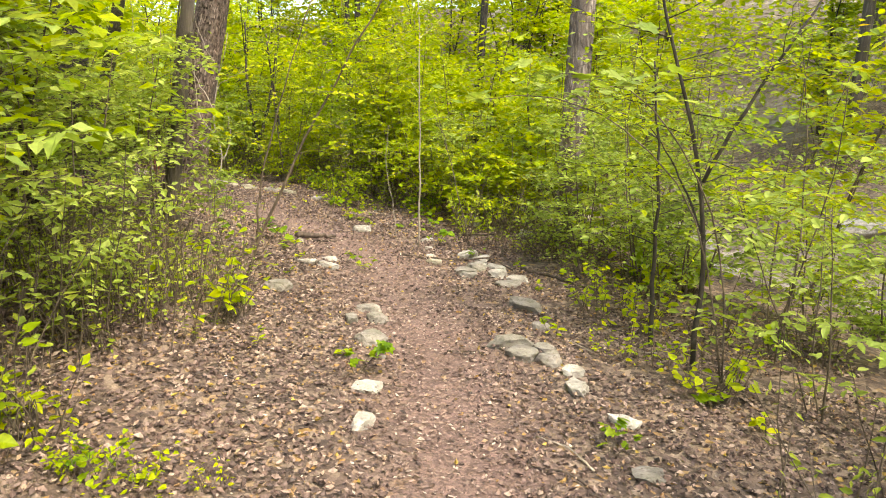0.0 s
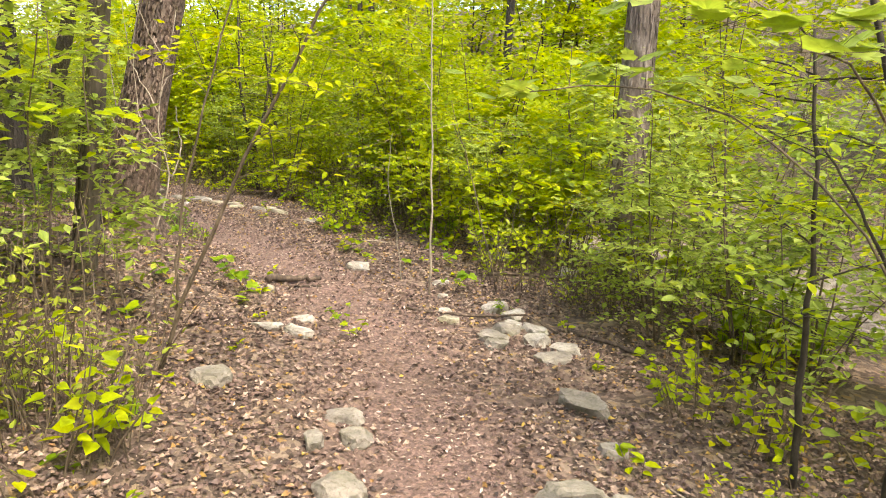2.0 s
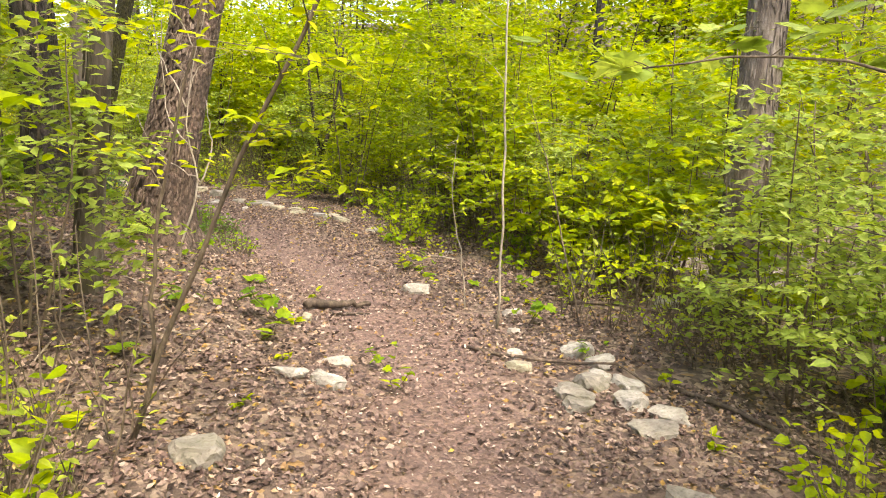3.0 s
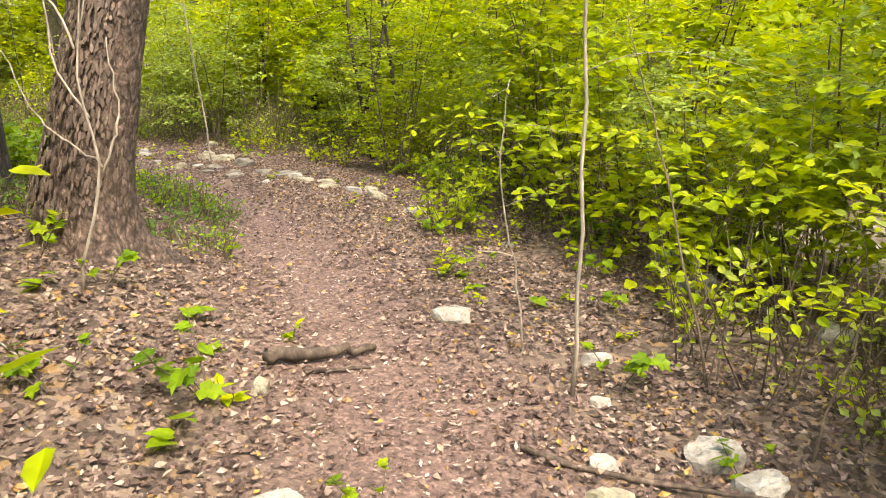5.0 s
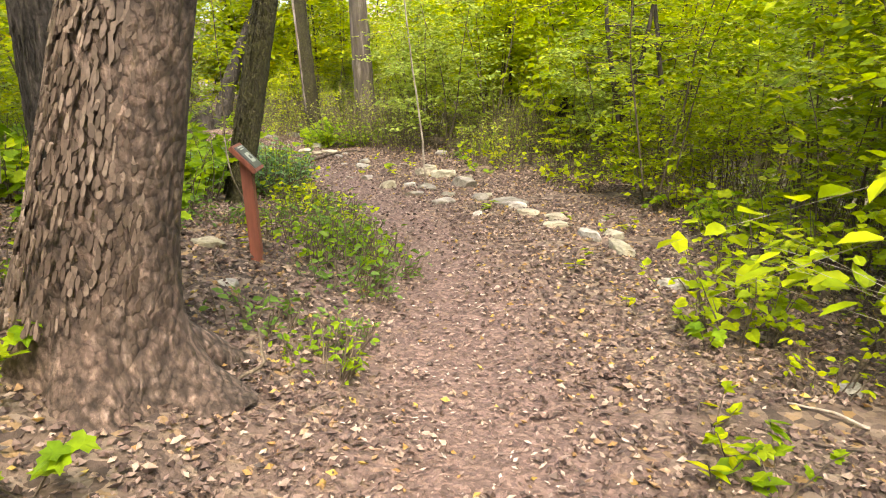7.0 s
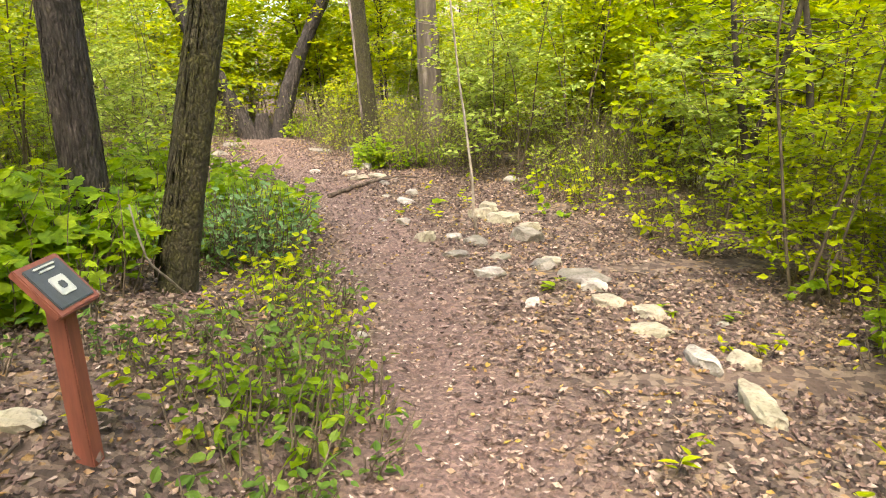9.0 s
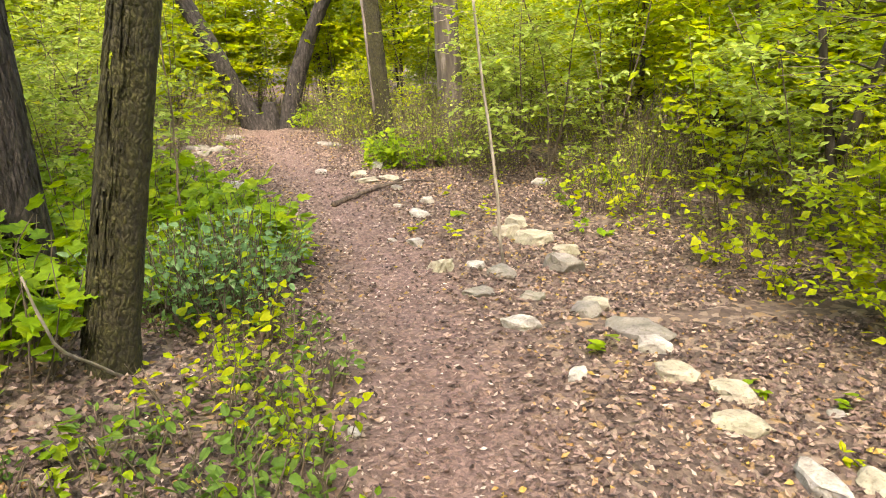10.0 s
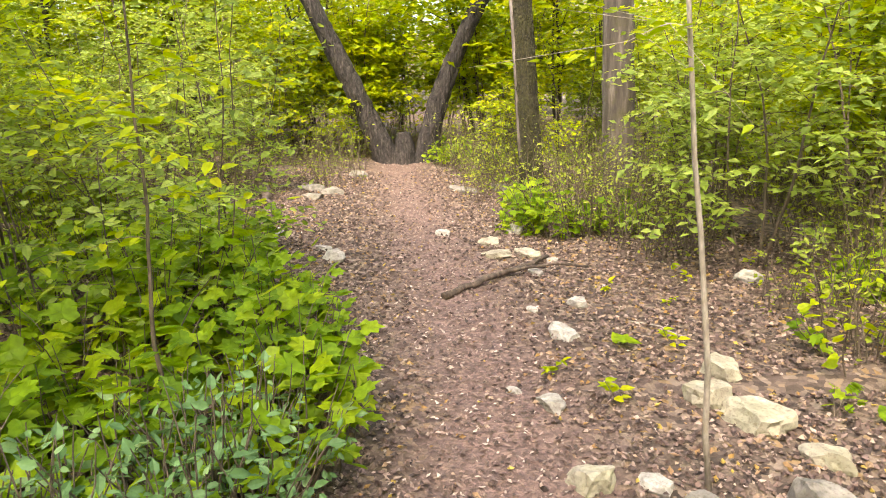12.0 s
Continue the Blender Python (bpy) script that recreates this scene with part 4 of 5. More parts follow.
rocks(WH, (-9.55, 15.23, 0.2, 0.13, 0.1, 20), (-9.19, 13.92, 0.36, 0.18, 0.13, -10), (-10.28, 13.84, 0.2, 0.17, 0.15, 0), (-9.5, 13.95, 0.25, 0.15, 0.06, 0), (-6.9, 16.22, 0.26, 0.17, 0.13, 0), (-9.04, 15.72, 0.2, 0.2, 0.15, 0))
rocks(GR, (-12.0, 15.2, 0.4, 0.25, 0.15, 0), (-12.5, 15.1, 0.45, 0.3, 0.14, 20), (-11.9, 14.9, 0.4, 0.22, 0.12, 0), (-13.3, 16.2, 0.4, 0.24, 0.12, 0), (-11.27, 16.7, 0.5, 0.25, 0.1, 0), (-11.05, 17.1, 0.3, 0.25, 0.2, 0))
rocks(CR, (-8.88, 15.3, 0.3, 0.2, 0.09, 0), (-8.5, 15.1, 0.3, 0.2, 0.1, 15), (-8.36, 15.3, 0.3, 0.16, 0.1, 0), (-6.0, 14.64, 0.25, 0.2, 0.15, 0), (-4.17, 9.82, 0.24, 0.13, 0.09, 35), (-5.25, 14.3, 0.25, 0.15, 0.12, 0))
rocks(WH, (-4.44, 11.58, 0.08, 0.06, 0.04, 0), (-3.9, 11.0, 0.06, 0.05, 0.03, 0), (-7.9, 15.0, 0.14, 0.1, 0.08, 0), (-8.1, 15.35, 0.12, 0.1, 0.07, 0), (-3.6, 9.5, 0.14, 0.1, 0.05, 0), (-3.05, 13.1, 0.1, 0.08, 0.05, 0))

# pale boulders of the creek bed, seen between the stems
rng_b = random.Random(9)
for k in range(44):
    s = rng_b.uniform(4, 22)
    i = max(0, int(np.searchsorted(SEG_S, s)) - 1)
    u = (s - SEG_S[i]) / SEG_L[i]
    tx, ty = SEG_D[i] / SEG_L[i]
    off = rng_b.uniform(5.5, 14.5)
    px, py = SEG_A[i][0] + SEG_D[i][0] * u + ty * off, SEG_A[i][1] + SEG_D[i][1] * u - tx * off
    seed_no[0] += 1
    ob = stone(px, py, rng_b.uniform(0.5, 1.3), rng_b.uniform(0.4, 0.9), rng_b.uniform(0.25, 0.6), rng_b.uniform(0, 180), STONE_WHITE, "pale limestone boulder on the creek bank", seed_no[0])
    ob["group"] = "creek boulders"


# ---- sticks and logs ----
def stick(points, r, mat, label, name="stick", fork=None, seed=1):
    rng = np.random.default_rng(seed)
    x0, y0 = points[0][:2]
    tubes = Tubes()
    for line, rad in [(points, r)] + ([fork] if fork else []):
        ln = np.array([(x - x0, y - y0, gz(x, y) + z) for x, y, z in line])
        u = np.linspace(0, len(ln) - 1, 12)
        pts = np.stack([np.interp(u, np.arange(len(ln)), ln[:, c]) for c in range(3)], -1) + rng.normal(0, rad * 0.25, (12, 3))
        tubes.add(pts, np.linspace(rad, rad * 0.55, 12) * rng.uniform(0.85, 1.1, 12), 8)
    ob = new(name, tubes.mesh(name, mat))
    ob.location = (x0, y0, 0)
    return tagged(ob, label, name)


stick([(-1.58, 7.82, 0.045), (-1.44, 7.98, 0.05), (-1.34, 8.1, 0.045), (-1.22, 8.22, 0.03)], 0.034, DEADWOOD, "short dark rotting log lying on the trail", "log", seed=2)
stick([(-1.42, 7.85, 0.014), (-1.18, 8.05, 0.014)], 0.013, DEADWOOD, "small dark stick beside a log", seed=3)
stick([(-0.4, 7.55, 0.02), (-0.1, 7.45, 0.02), (0.25, 7.45, 0.03), (0.55, 7.34, 0.1), (0.75, 7.2, 0.02)], 0.013, DEADWOOD, "long brown branch lying across stones", "branch", seed=4)
stick([(-7.95, 14.2, 0.02), (-8.0, 14.55, 0.04), (-8.0, 15.0, 0.06), (-8.2, 15.4, 0.02)], 0.03, DEADWOOD, "dark forked branch lying at the trail edge", "branch", ([(-8.0, 14.8, 0.05), (-7.8, 15.1, 0.1), (-7.6, 15.3, 0.1)], 0.015), seed=5)
stick([(-12.7, 14.5, 0.04), (-11.9, 14.3, 0.12), (-11.0, 14.1, 0.08)], 0.07, DEADWOOD, "fallen dark log at the trail side", "log", seed=6)
stick([(0.85, 7.3, 0.02), (1.2, 7.0, 0.03), (1.5, 6.5, 0.03)], 0.018, DEADWOOD, "dead branch in leaf litter below shrubs", "branch", seed=7)
stick([(0.3, 8.9, 0.03), (0.7, 8.9, 0.06), (1.1, 8.8, 0.05)], 0.02, DEADWOOD, "dead branch under the creek-side shrubs", "branch", seed=8)
stick([(-2.75, 8.75, 0.01), (-2.72, 8.95, 0.09), (-2.85, 9.05, 0.17)], 0.009, TWIG, "bent twig lying against a root", "twig", seed=9)
stick([(0.02, 4.75, 0.01), (0.22, 4.7, 0.012)], 0.009, DEADWOOD, "small dark stick on the trail", seed=10)
stick([(-5.2, 11.0, 0.0), (-5.0, 10.72, 0.25), (-4.95, 10.65, 0.55)], 0.008, TWIG_PALE, "bleached twig leaning on a mossy trunk", "twig", seed=11)
rs = np.random.default_rng(77)
for k in range(70):
    s, d = rs.uniform(1.5, 18), rs.choice([-1, 1]) * rs.uniform(0.5, 2.6)
    i = max(0, int(np.searchsorted(SEG_S, s)) - 1)
    u = (s - SEG_S[i]) / SEG_L[i]
    tx, ty = SEG_D[i] / SEG_L[i]
    px, py = SEG_A[i][0] + SEG_D[i][0] * u - ty * d, SEG_A[i][1] + SEG_D[i][1] * u + tx * d
    a, ln = rs.uniform(0, 6.28), rs.uniform(0.12, 0.45)
    stick([(px, py, 0.012), (px + 0.5 * ln * np.cos(a), py + 0.5 * ln * np.sin(a), 0.02), (px + ln * np.cos(a + 0.2), py + ln * np.sin(a + 0.2), 0.012)], rs.uniform(0.003, 0.008), (DEADWOOD, TWIG_PALE)[k % 3 == 0], "thin fallen twig on dead leaves", "twig", seed=200 + k)["group"] = "fallen twigs"


# ---- trail marker ----
def trail_marker(x, y):
    root = new("trail_marker")
    z = gz(x, y)
    root.location = (x, y, z)
    root.rotation_euler = (0, 0, radians(126))

    def box(sx, sy, sz, m):
        bm = bmesh.new()
        bmesh.ops.create_cube(bm, size=1.0)
        bmesh.ops.scale(bm, vec=(sx, sy, sz), verts=bm.verts)
        bmesh.ops.bevel(bm, geom=bm.edges, offset=0.004, segments=2, affect="EDGES")
        bmesh.ops.transform(bm, matrix=m, verts=bm.verts)
        return bm
    h = 0.852 - z
    part("post", box(0.062, 0.062, h + 0.25, pose(0, 0, -0.25, -1.2, 1.0, 0) @ pose(0, 0, (h + 0.25) / 2)), RED_TIMBER, root, "red-brown timber post")
    tilt = pose(0.009, 0.012, h + 0.014, 48, 0, 0)
    board = part("board", box(0.2, 0.19, 0.026, tilt), RED_TIMBER, root, "slanted red-brown board")
    plate = part("plate", box(0.165, 0.155, 0.006, tilt @ pose(0, 0, 0.0155)), PLATE, board, "dark grey plate")
    part("printed_square", box(0.066, 0.066, 0.003, tilt @ pose(0, -0.01, 0.0205)), PRINT, board, "plain pale square")
    part("printed_patch", box(0.026, 0.026, 0.003, tilt @ pose(0, -0.01, 0.0225)), PLATE, board, "small dark grey square")
    for k, w in ((0, 0.1), (1, 0.07)):
        part("text_bar", box(w, 0.006, 0.003, tilt @ pose(0, 0.066 - 0.014 * k, 0.0205)), PRINT, board, "illegible line of pale writing")
    tagged(root, "red-brown timber trail marker post with a slanted plate", "trail marker")


trail_marker(-3.872, 9.942)

# ---- undergrowth and saplings ----
A = [sapling(300 + k, (2.1, 2.7, 3.3, 2.4)[k], (3, 3, 3, 3)[k], 0.088, OVAL, first=(0.2, 0.42, 0.48, 0.2)[k], leaves=(LEAF_YELLOW, LEAF_SAGE, LEAF_YELLOW, LEAF_SAGE)[k]) for k in range(4)]
H_ = [sapling(330 + k, (1.5, 2.0, 2.6)[k], 3, 0.105, (HEART, LOBED, HEART)[k], 0.008, 0.1, 0.6, 0.25, 0.3, 0.17, 0.5, 0.4, leaves=LEAF_YELLOW, name="hazel_bush") for k in range(3)]
Q_ = [sapling(335 + k, (1.9, 2.6)[k], 3, 0.085, POINTED, 0.008, 0.095, 0.7, 0.2, 0.25, 0.2, 0.5, 0.45, leaves=LEAF_SAGE, name="sage_shrub") for k in range(2)]
F_ = [sapling(310 + k, (2.8, 3.6, 4.4)[k], 3, 0.135, DIAMOND, 0.016, 0.085, 1.0, 0.28, 0.2, 0.19, 0.7, 0.6) for k in range(3)]
E_ = [sapling(320 + k, (5.4, 6.4, 7.2)[k], 2, 0.15, DIAMOND, 0.032, 0.1, 1.7, 0.2, 0.12, 0.2, 0.8, 0.75, TWIG_DARK, LEAF_YELLOW, "young_tree") for k in range(3)]
Y_ = [low_shrub(350 + k, (0.85, 0.6)[k], (0.8, 0.6)[k], (16, 12)[k], 0.078, (HEART, POINTED)[k], LEAF_YELLOW, "leafy_shrub") for k in range(2)]
B_ = [low_shrub(340 + k, (0.62, 0.8, 0.5)[k], (1.0, 1.2, 0.9)[k], (34, 42, 26)[k], 0.122, LOBED, LEAF_GREEN) for k in range(3)]
N_ = [low_shrub(360, 0.72, 0.9, 85, 0.06, POINTED, LEAF_BLUE, "fine_leaved_shrub", TWIG, 0.7)]
G_ = [low_shrub(370 + k, 0.3, 0.7, 34, 0.058, POINTED, (LEAF_MID, LEAF_GREEN)[k], "ground_cover", TWIG, 0.6) for k in range(2)]
D_ = [wiry_thicket(380 + k, (1.0, 1.3, 0.8)[k], 1.1, (46, 52, 40)[k]) for k in range(3)]
S_ = [seedling(400 + k, (0.14, 0.2, 0.26, 0.12)[k], (5, 10, 15, 10)[k], (0.085, 0.075, 0.07, 0.06)[k], (HEART, POINTED, LOBED, POINTED)[k], (LEAF_GREEN, LEAF_YELLOW, LEAF_GREEN, LEAF_YELLOW)[k]) for k in range(4)]
for t in A:
    tagged(t, "many-stemmed sapling with flat yellow-green leafy sprays", "sapling", "understory saplings")
for t in H_:
    tagged(t, "bright green bush with broad heart-shaped leaves on thin stems", "bush", "broad-leaved bushes")
for t in Q_:
    tagged(t, "pale sage-green leafy shrub on thin stems", "shrub", "sage-green shrubs")
for t in F_:
    tagged(t, "bushy sapling in the thicket with dense yellow-green leaves", "sapling", "thicket saplings")
for t in Y_:
    tagged(t, "small shrub with bright yellow-green heart-shaped leaves", "shrub", "bright leafy shrubs")
for t in E_:
    tagged(t, "tall young tree with thin dark stems and bright yellow-green leaves", "tree", "young trees")
for t in B_:
    tagged(t, "low shrub with broad green lobed leaves", "shrub", "broadleaf shrubs")
tagged(N_[0], "fine-leaved blue-green shrub beside the trail", "shrub", "fine-leaved shrubs")
for t in G_:
    tagged(t, "low mat of small green leaves on the ground", "ground cover", kind="stuff")
for t in D_:
    tagged(t, "tangle of thin stems with small olive leaves", "undergrowth", "wiry undergrowth")
for t in S_:
    tagged(t, "small bright green seedling in dead leaves", "seedling", "seedlings")

rp = np.random.default_rng(11)


def trail_point(s, d):
    i = min(len(SEG_S) - 1, max(0, int(np.searchsorted(SEG_S, s, "right")) - 1))
    u = (s - SEG_S[i]) / SEG_L[i]
    t = SEG_D[i] / SEG_L[i]
    p = SEG_A[i] + SEG_D[i] * u
    return p[0] - t[1] * d, p[1] + t[0] * d


TRUNKS = [(-3.1, 8.47, 0.8), (-5.31, 10.96, 0.45), (-3.8, 9.86, 0.8), (-14.3, 17.6, 1.6)]


def scatter(templates, count, s_range, d_range, sizes, gap, clear=lambda s, d: 0.0):
    """Plants strewn over a stretch of the trail's side, kept gap metres apart."""
    placed, tries = [], 0
    while len(placed) < count and tries < count * 30:
        tries += 1
        s, d = rp.uniform(*s_range), rp.uniform(*d_range)
        x, y = trail_point(s, d)
        s2, d2 = trail_frame(x, y)
        if abs(d2[0]) < abs(d) * 0.8 or abs(d) < clear(s, d):
            continue
        if any((x - a) ** 2 + (y - b) ** 2 < gap ** 2 for a, b in placed) or any((x - a) ** 2 + (y - b) ** 2 < r * r for a, b, r in TRUNKS):
            continue
        placed.append((x, y))
        pick, turn, size = int(rp.integers(len(templates))), float(rp.uniform(0, 360)), float(rp.uniform(*sizes))
        if templates is D_ and 0.7 < x < 2.3 and 3.0 < y < 6.4:
            continue  # a gap by the creek where only leafy shrubs stand
        place(templates[pick], x, y, turn, size)


def right_edge(s, d):
    return float(np.interp(s, [0, 3, 5, 7, 8.5, 10, 13, 15, 17, 20], [1.8, 1.6, 1.4, 1.8, 2.3, 2.3, 2.4, 2.1, 1.8, 1.7]))


def left_edge(s, d):
    return float(np.interp(s, [0, 3, 6, 8, 9, 13, 16, 20], [1.9, 1.8, 1.9, 2.6, 3.2, 3.2, 2.6, 2.0]))


# creek side
scatter(A, 8, (1.5, 8), (-4.6, -1.8), (0.7, 1.0), 0.8, right_edge)
scatter(A, 20, (8, 26), (-4.6, -1.4), (0.7, 1.1), 0.7, right_edge)
scatter(F_, 26, (8, 30), (-8.5, -3.6), (0.85, 1.25), 0.85, lambda s, d: right_edge(s, d) + 1.0)
scatter(F_, 5, (0, 7), (-9.5, -4.5), (0.85, 1.1), 0.85)
scatter(F_, 12, (5, 16), (-15, -9), (0.8, 1.1), 1.0)
scatter(D_, 14, (1, 14), (-15, -8.5), (0.9, 1.3), 0.9)
scatter(D_, 28, (1.5, 26), (-5.0, -1.3), (0.7, 1.1), 0.8, lambda s, d: right_edge(s, d) - 0.3)
scatter(D_, 4, (2.0, 8.5), (-3.0, -1.3), (0.6, 0.9), 0.5, lambda s, d: 1.4)
scatter(B_, 14, (2, 24), (-4.5, -1.6), (0.6, 0.9), 0.8, right_edge)
scatter(F_, 14, (10, 20), (-10, -4.5), (0.9, 1.2), 0.9)
scatter(D_, 26, (10.5, 22), (-5.0, -2.1), (0.8, 1.15), 0.5, lambda s, d: right_edge(s, d) - 0.1)
scatter([A[1], A[2]], 10, (11, 21), (-4.6, -2.3), (0.8, 1.05), 0.7, right_edge)
scatter(E_, 24, (9, 36), (-13, -3.4), (0.8, 1.2), 1.2, lambda s, d: right_edge(s, d) + 0.8)
scatter(E_, 8, (2, 9), (-17, -10), (0.8, 1.1), 1.2)
scatter(E_, 12, (12, 22), (-20, -10), (0.95, 1.25), 1.3)
scatter(D_, 30, (8, 26), (-9.5, -4.5), (0.8, 1.2), 0.8)
# hill side
# young trees, some out of view, added to shade the trail's start
scatter(E_, 9, (-2, 7), (2.8, 7), (0.8, 1.1), 1.2)
scatter(A, 7, (1.0, 7.5), (2.2, 5.0), (0.8, 1.1), 0.7)
scatter(D_, 12, (1.0, 7.5), (1.9, 4.5), (0.8, 1.2), 0.5)
scatter(A, 36, (2.0, 26), (1.6, 5.0), (0.7, 1.1), 0.7, left_edge)
scatter(F_, 32, (0, 30), (4.0, 9.5), (0.85, 1.25), 0.95)
scatter(D_, 34, (1.5, 24), (1.6, 6.0), (0.7, 1.1), 0.7, lambda s, d: left_edge(s, d) - 0.2)
scatter(E_, 30, (2, 36), (4.2, 13), (0.8, 1.2), 1.3)
scatter(B_, 40, (14.0, 19.6), (0.7, 3.4), (0.75, 1.05), 0.5, lambda s, d: float(np.interp(s, [14, 15, 17, 18.5, 19.5], [1.1, 0.85, 1.05, 1.5, 2.0])))
scatter(B_, 22, (11.0, 14.2), (2.1, 5.5), (0.8, 1.2), 0.55, lambda s, d: float(np.interp(s, [11, 12, 14], [2.9, 2.4, 1.9])))
scatter([G_[0], G_[0], G_[1]], 34, (10.2, 14.4), (0.5, 2.0), (0.7, 1.1), 0.3, lambda s, d: 0.55)
for k, (x, y, size) in enumerate(((-3.55, 10.3, 1.1), (-3.75, 10.55, 1.2), (-3.35, 10.2, 0.9), (-4.0, 10.75, 1.1), (-3.6, 10.75, 1.0), (-3.95, 10.4, 1.0), (-4.2, 11.0, 1.1), (-3.85, 11.0, 1.0))):
    place(G_[k % 2], x, y, 83.0 * k, size)
# straight ahead, where the trail bends away behind the thicket
scatter(A, 14, (25.5, 32), (-2.8, 2.8), (0.9, 1.3), 0.8, lambda s, d: 0.9)
scatter(F_, 20, (25.5, 36), (-7, 7), (0.9, 1.3), 0.9, lambda s, d: 0.8)
scatter(E_, 16, (25, 42), (-9, 9), (0.9, 1.3), 1.5, lambda s, d: 1.0)
for k, (x, y, size) in enumerate(((-15.6, 18.7, 0.9), (-16.1, 19.6, 1.0), (-14.7, 19.3, 0.9), (-16.3, 18.1, 1.0), (-15.5, 17.3, 0.8), (-17.2, 19.2, 1.1), (-15.4, 20.2, 1.1), (-16.6, 17.0, 1.0), (-13.9, 18.9, 0.8))):
    place(F_[k % 3], x, y, 40.0 * k, size)
for k, (x, y, size) in enumerate(((-15.2, 18.2, 1.0), (-15.9, 18.2, 1.0), (-14.9, 18.6, 0.9), (-13.6, 18.5, 0.9), (-12.6, 17.7, 0.9), (-11.9, 17.5, 0.9), (-13.0, 15.6, 0.9), (-13.9, 16.1, 0.9))):
    place(D_[k % 3], x, y, 70.0 * k, size)
for k, (x, y, size) in enumerate(((-9.5, 16.3, 0.8), (-8.8, 16.0, 0.7), (-10.0, 16.7, 0.8), (-9.0, 15.75, 0.5))):
    place(B_[k % 3], x, y, 70.0 * k, size)
for k, (x, y, size) in enumerate(((-9.3, 16.7, 0.9), (-8.4, 16.4, 0.9), (-9.8, 17.3, 1.0), (-7.8, 16.3, 0.8), (-10.7, 16.75, 0.8), (-9.1, 17.4, 1.0), (-11.3, 17.5, 1.0))):
    place(D_[k % 3], x, y, 50.0 * k, size)
# behind the camera: unseen trees added to close the woods and shade the trail
scatter(E_, 9, (-16, -2), (2, 10), (0.9, 1.2), 1.6)
scatter(E_, 5, (-18, -2), (-13, -7), (0.9, 1.2), 1.6)
scatter(F_, 7, (-10, 0), (2, 6), (0.9, 1.2), 1.0)
scatter(F_, 4, (-12, -4), (-8, -3), (0.9, 1.2), 1.0)
for k, (x, y, size) in enumerate(((-1.65, 4.65, 1.0), (1.2, 4.8, 0.6), (1.35, 5.9, 0.8), (-2.0, 5.5, 0.9), (-1.45, 10.95, 0.9), (-1.0, 10.5, 0.7), (-1.7, 11.7, 0.9), (-2.2, 13.1, 0.9), (-5.6, 15.3, 0.9), (-5.1, 15.1, 0.7), (0.5, 9.2, 0.9), (1.0, 8.3, 0.7), (-4.3, 14.9, 0.9), (-6.3, 16.1, 0.8), (-3.9, 14.4, 0.7), (-5.0, 11.35, 0.6), (-5.3, 11.6, 0.7), (-4.72, 11.1, 0.75), (-4.5, 11.45, 0.6), (-4.4, 11.25, 0.5), (1.55, 5.6, 0.8), (1.45, 4.75, 0.7), (-0.2, 10.2, 0.8), (-0.7, 11.2, 0.8), (-2.6, 14.0, 0.9), (-1.9, 12.6, 0.9), (1.7, 4.3, 0.8), (2.2, 5.5, 1.2), (1.85, 6.6, 1.0), (1.5, 6.2, 0.8), (-1.25, 2.6, 0.4), (-0.98, 2.72, 0.32), (-1.5, 2.75, 0.38), (-1.85, 3.05, 0.85), (-2.05, 2.7, 0.9))):
    place(Y_[k % 2], x, y, 50.0 * k, size)

for x, y, turn, size in ((-2.5, 6.2, 40, 0.8), (2.3, 6.5, 10, 0.8)):
    place(A[3], x, y, turn, size)
for k, (x, y, size) in enumerate(((-1.95, 4.3, 0.8), (-2.4, 3.9, 0.9), (-1.7, 4.9, 0.7), (-2.3, 4.7, 0.9), (-2.9, 4.2, 1.0))):
    place(D_[k % 3], x, y, 70.0 * k, size)
for k, (x, y, size) in enumerate(((-5.15, 10.05, 0.8), (-5.4, 10.5, 0.9), (-5.6, 10.1, 1.0), (-5.9, 10.6, 1.0), (-5.0, 9.7, 0.7))):
    place(B_[k % 3], x, y, 47.0 * k, size)
for k, (x, y, size) in enumerate(((-1.63, 7.42, 1.5), (-0.03, 8.3, 1.3), (-1.22, 9.52, 1.2), (-1.57, 6.95, 1.3), (-1.0, 9.56, 1.1), (-2.05, 7.1, 1.1))):
    place(S_[(2, 2, 1, 0, 2, 2)[k]], x, y, 59.0 * k, size)
for x, y, size in ((-6.0, 11.95, 0.95), (-5.65, 11.75, 0.8), (-5.85, 11.5, 0.9), (-6.3, 12.2, 0.9)):
    place(N_[0], x, y, 30 * x, size)
# seedlings by the trail
for k, (x, y) in enumerate(((-1.81, 7.82), (-1.35, 6.73), (-2.54, 8.0), (-1.29, 9.85), (-1.0, 9.54), (0.0, 8.43), (-0.12, 9.26), (-0.74, 6.72), (-2.65, 7.62), (-1.54, 7.44), (-0.8, 7.0), (-1.2, 9.7), (-2.1, 8.0), (-1.63, 8.2), (-3.0, 8.1), (-0.85, 9.03), (-0.48, 9.27), (0.0, 8.81), (-4.3, 9.6), (-4.05, 10.0), (-3.31, 13.03), (-2.07, 11.05), (-1.54, 10.68), (-2.74, 12.81), (-4.15, 12.87), (-2.9, 12.75), (-4.55, 10.6), (-6.02, 13.95), (-6.62, 14.52), (-6.46, 13.9), (-5.43, 14.69), (-5.95, 15.34), (-5.2, 14.9), (-0.65, 4.4), (-0.55, 4.2), (-1.2, 4.3), (-1.5, 4.6), (0.3, 9.0), (-0.2, 10.0), (-1.6, 11.3))):
    place(S_[(k * 7) % 4], x, y, 67.0 * k, 0.85 + 0.1 * (k % 5))
scatter(S_, 60, (1.5, 18), (-3.2, 3.2), (0.7, 1.2), 0.4, lambda s, d: 0.8)
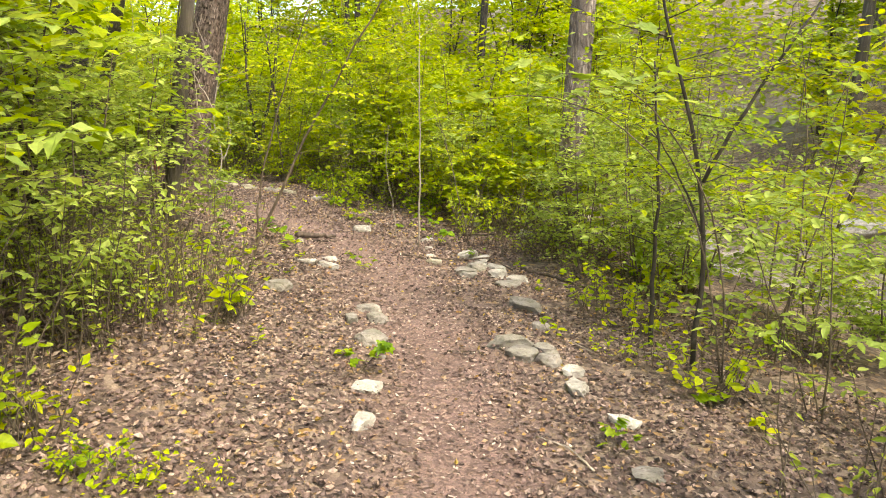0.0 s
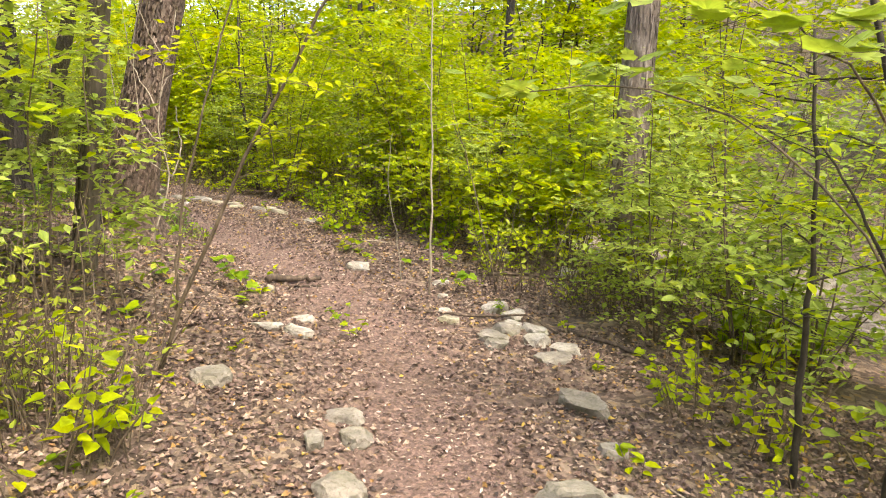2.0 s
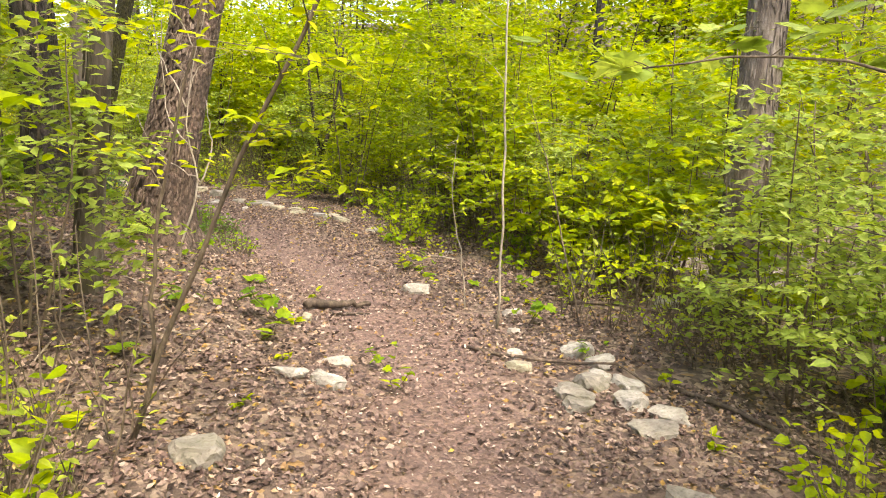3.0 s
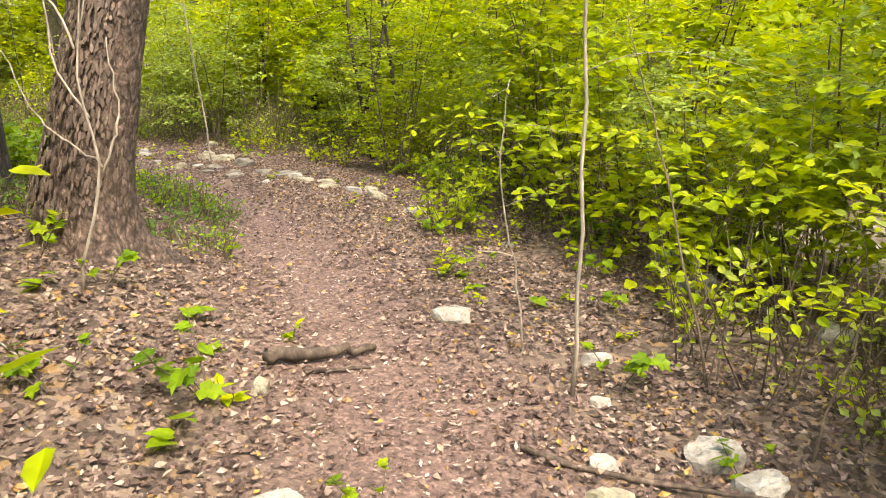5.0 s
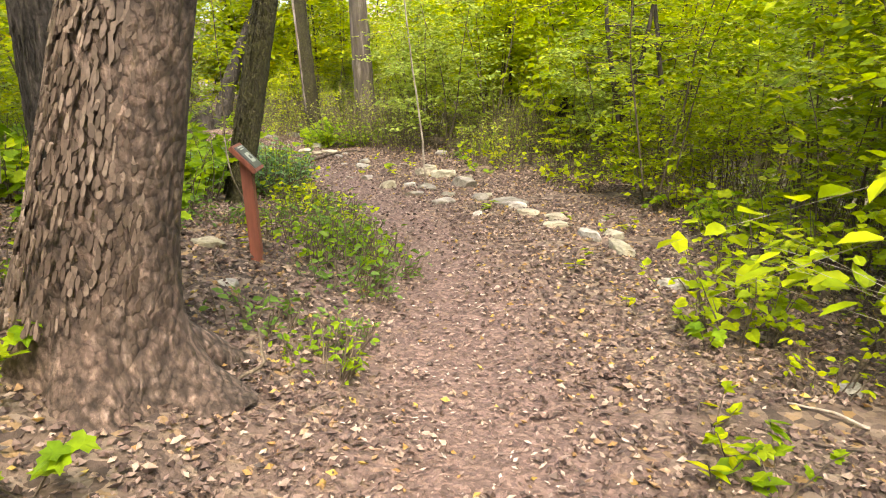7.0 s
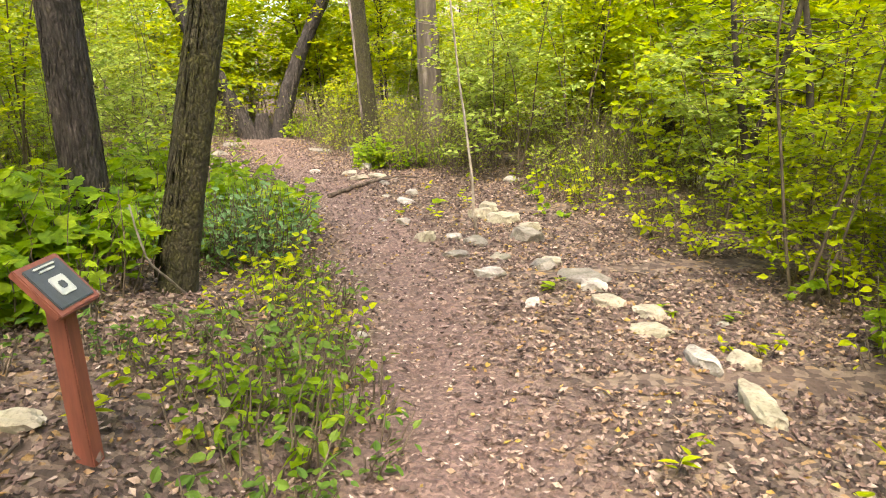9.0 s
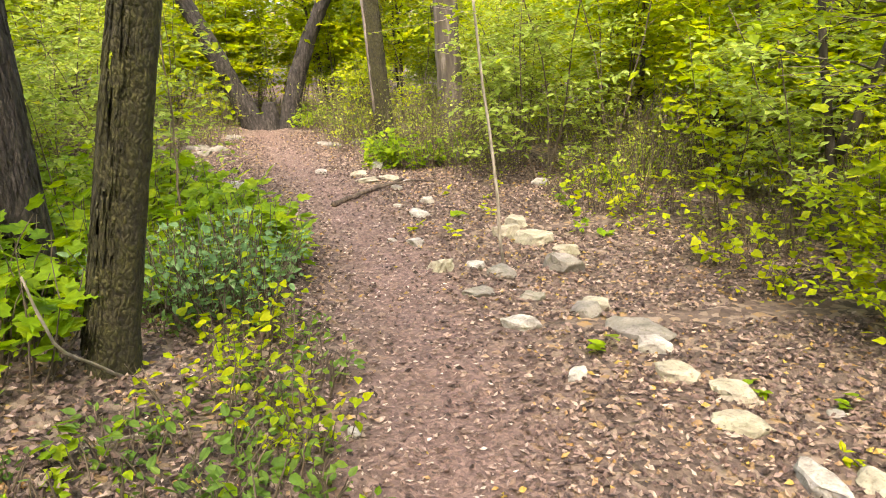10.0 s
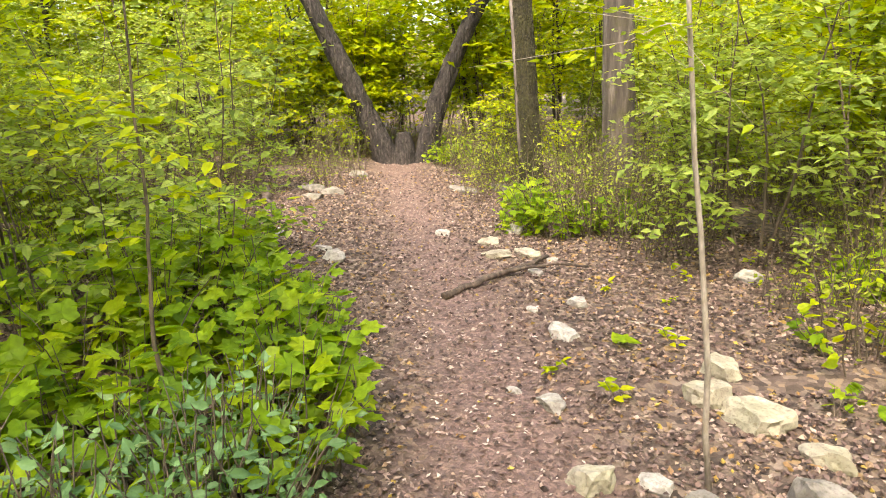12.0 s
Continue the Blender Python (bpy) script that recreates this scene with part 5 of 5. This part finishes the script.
for k, (x, y, size) in enumerate(((0.35, 9.7, 0.8), (1.1, 9.5, 0.9), (-0.2, 10.5, 0.8), (0.7, 10.3, 0.9), (1.7, 8.6, 0.9), (-0.7, 11.5, 0.9), (0.1, 11.2, 1.1), (-1.3, 12.2, 0.9), (-0.6, 12.6, 1.1), (-1.3, 10.95, 0.42), (-3.2, 14.6, 0.8), (-4.6, 15.6, 0.8))):
    place(H_[k % 3], x, y, 77.0 * k, size)
for k, (x, y, size) in enumerate(((2.3, 4.1, 0.9), (2.5, 5.1, 1.0), (1.9, 6.0, 0.9), (2.0, 6.9, 1.0), (1.7, 7.7, 0.9), (2.6, 8.4, 1.0), (-7.6, 12.2, 0.8), (-8.4, 12.7, 0.9), (-8.2, 11.7, 0.9), (-9.3, 13.1, 0.9))):
    place(Q_[k % 2], x, y, 61.0 * k, size)
for k, (x, y, size) in enumerate(((-15.0, 17.0, 0.9), (-15.6, 16.4, 1.0), (-14.6, 15.4, 1.0), (-14.0, 18.3, 0.8), (-13.4, 17.9, 0.7), (-12.9, 18.4, 0.9))):
    place((H_ + B_)[k % 6], x, y, 53.0 * k, size)
for group in (A, H_, Q_, F_, Y_, E_, B_, N_, G_, D_, S_):
    for t in group:
        discard(t)


# ---- the woods beyond ----
def far_woods():
    rng = np.random.default_rng(31)
    fol = Foliage()
    n = 9500
    a = rng.uniform(0, 2 * np.pi, n)
    r = rng.uniform(15, 48, n)
    cx, cy = -5 + r * np.cos(a), 9 + r * np.sin(a)
    s, d = trail_frame(cx, cy)
    keep = (np.abs(d) > 7.5) | (s > 33)
    cx, cy = cx[keep], cy[keep]
    cz = ground_height(cx, cy) + rng.uniform(0.0, 1, len(cx)) ** 1.2 * 11.0 + 0.3
    for x, y, z in zip(cx, cy, cz):
        m = 25
        c = np.array([x, y, z]) + rng.normal(0, 1, (m, 3)) * (0.75, 0.75, 0.3)
        ax, side, nrm = rotations(rng, m, 0.6)
        fol.add(DIAMOND, c, ax, side, nrm, rng.uniform(0.18, 0.36, m))
    ob = new("distant_woods", fol.mesh("distant_woods", LEAF_FAR))
    tagged(ob, "hazy yellow-green woodland beyond the trail", "woods", kind="stuff")


far_woods()


def background_tree(k):
    rt = random.Random(500 + k)
    root = new("tree")
    rr = (0.08, 0.13, 0.18, 0.1, 0.22)[k]
    lx, ly = rt.uniform(-0.6, 0.6), rt.uniform(-0.6, 0.6)
    line = [(lx * i / 5, ly * i / 5, -0.2 + 2.0 * i) for i in range(6)]
    part_mesh("trunk", trunk_mesh("trunk", line, [rr * (1 - 0.09 * i) for i in range(6)], (BARK_DARK, BARK_TWO, BARK_PALE)[k % 3], 14, 0.08, 7, 0.04, 4, k, 14), root)
    tubes, fol = Tubes(), Foliage()
    limb_crown(np.random.default_rng(600 + k), tubes, fol, np.array(line[-1]), rr * 0.7, 10, 2.6, 0.2, 3, DIAMOND)
    part_mesh("limb", tubes.mesh("limb", BARK_DARK), root)
    part_mesh("crown", fol.mesh("crown", LEAF_FAR), root)
    return tagged(root, "grey woodland trunk seen through leaves", "tree", "background trees")


T_ = [background_tree(k) for k in range(5)]
rt = random.Random(51)
for k in range(80):
    a, r = rt.uniform(0, 2 * math.pi), rt.uniform(11, 32)
    x, y = -5 + r * math.cos(a), 9 + r * math.sin(a)
    if abs(float(trail_frame(x, y)[1][0])) > 4.0:
        place(T_[k % 5], x, y, rt.uniform(0, 360), rt.uniform(0.85, 1.15))
for t in T_:
    discard(t)


# ---- leaf litter ----
def litter(name, count, s_range, d_max, size, mat, outline, label, seed, on_trail, tilt):
    rng = np.random.default_rng(seed)
    s = rng.uniform(*s_range, count)
    d = rng.uniform(-d_max, d_max, count)
    idx = np.clip(np.searchsorted(SEG_S, s, "right") - 1, 0, len(SEG_S) - 1)
    t = SEG_D[idx] / SEG_L[idx][:, None]
    p = SEG_A[idx] + t * (s - SEG_S[idx])[:, None]
    x, y = p[:, 0] - t[:, 1] * d, p[:, 1] + t[:, 0] * d
    s2, d2 = trail_frame(x, y)
    worn = np.exp(-(d2 / 0.42) ** 2)
    keep = rng.random(count) < (worn + 0.25 if on_trail else 1 - 0.86 * worn)
    x, y = x[keep], y[keep]
    z = ground_height(x, y) + rng.uniform(0.004, 0.022, len(x))
    ax, side, nrm = rotations(rng, len(x), tilt)
    fol = Foliage()
    c = np.stack([x, y, z], -1)
    curl = outline.copy()
    half = len(x) // 2
    fol.add(curl, c[:half], ax[:half], side[:half], nrm[:half], rng.uniform(size[0], size[1], half))
    curl = outline * (1, 1, -1.6)
    fol.add(curl, c[half:], ax[half:], side[half:], nrm[half:], rng.uniform(size[0], size[1], len(x) - half))
    tagged(new(name, fol.mesh(name, mat)), label, "leaf litter", kind="stuff")


CURLED = np.array([(0.45, 0, -0.16), (0, 0, 0.04), (0.42, 0.28, 0.12), (1, 0, 0.08), (0.42, -0.28, 0.09)])
CHIP = np.array([(0, 0, 0), (0.45, 0.22, 0.06), (1, 0, 0.0), (0.45, -0.22, 0.05)])
litter("leaf_litter", 175000, (0.8, 23.5), 3.2, (0.018, 0.05), LITTER, CURLED, "dry brown curled leaves covering the woodland floor", 61, False, 0.28)
litter("trail_debris", 70000, (0.8, 25.0), 1.3, (0.01, 0.038), CHIPS, CHIP, "crushed leaf scraps and wood chips on the trail", 62, True, 0.25)
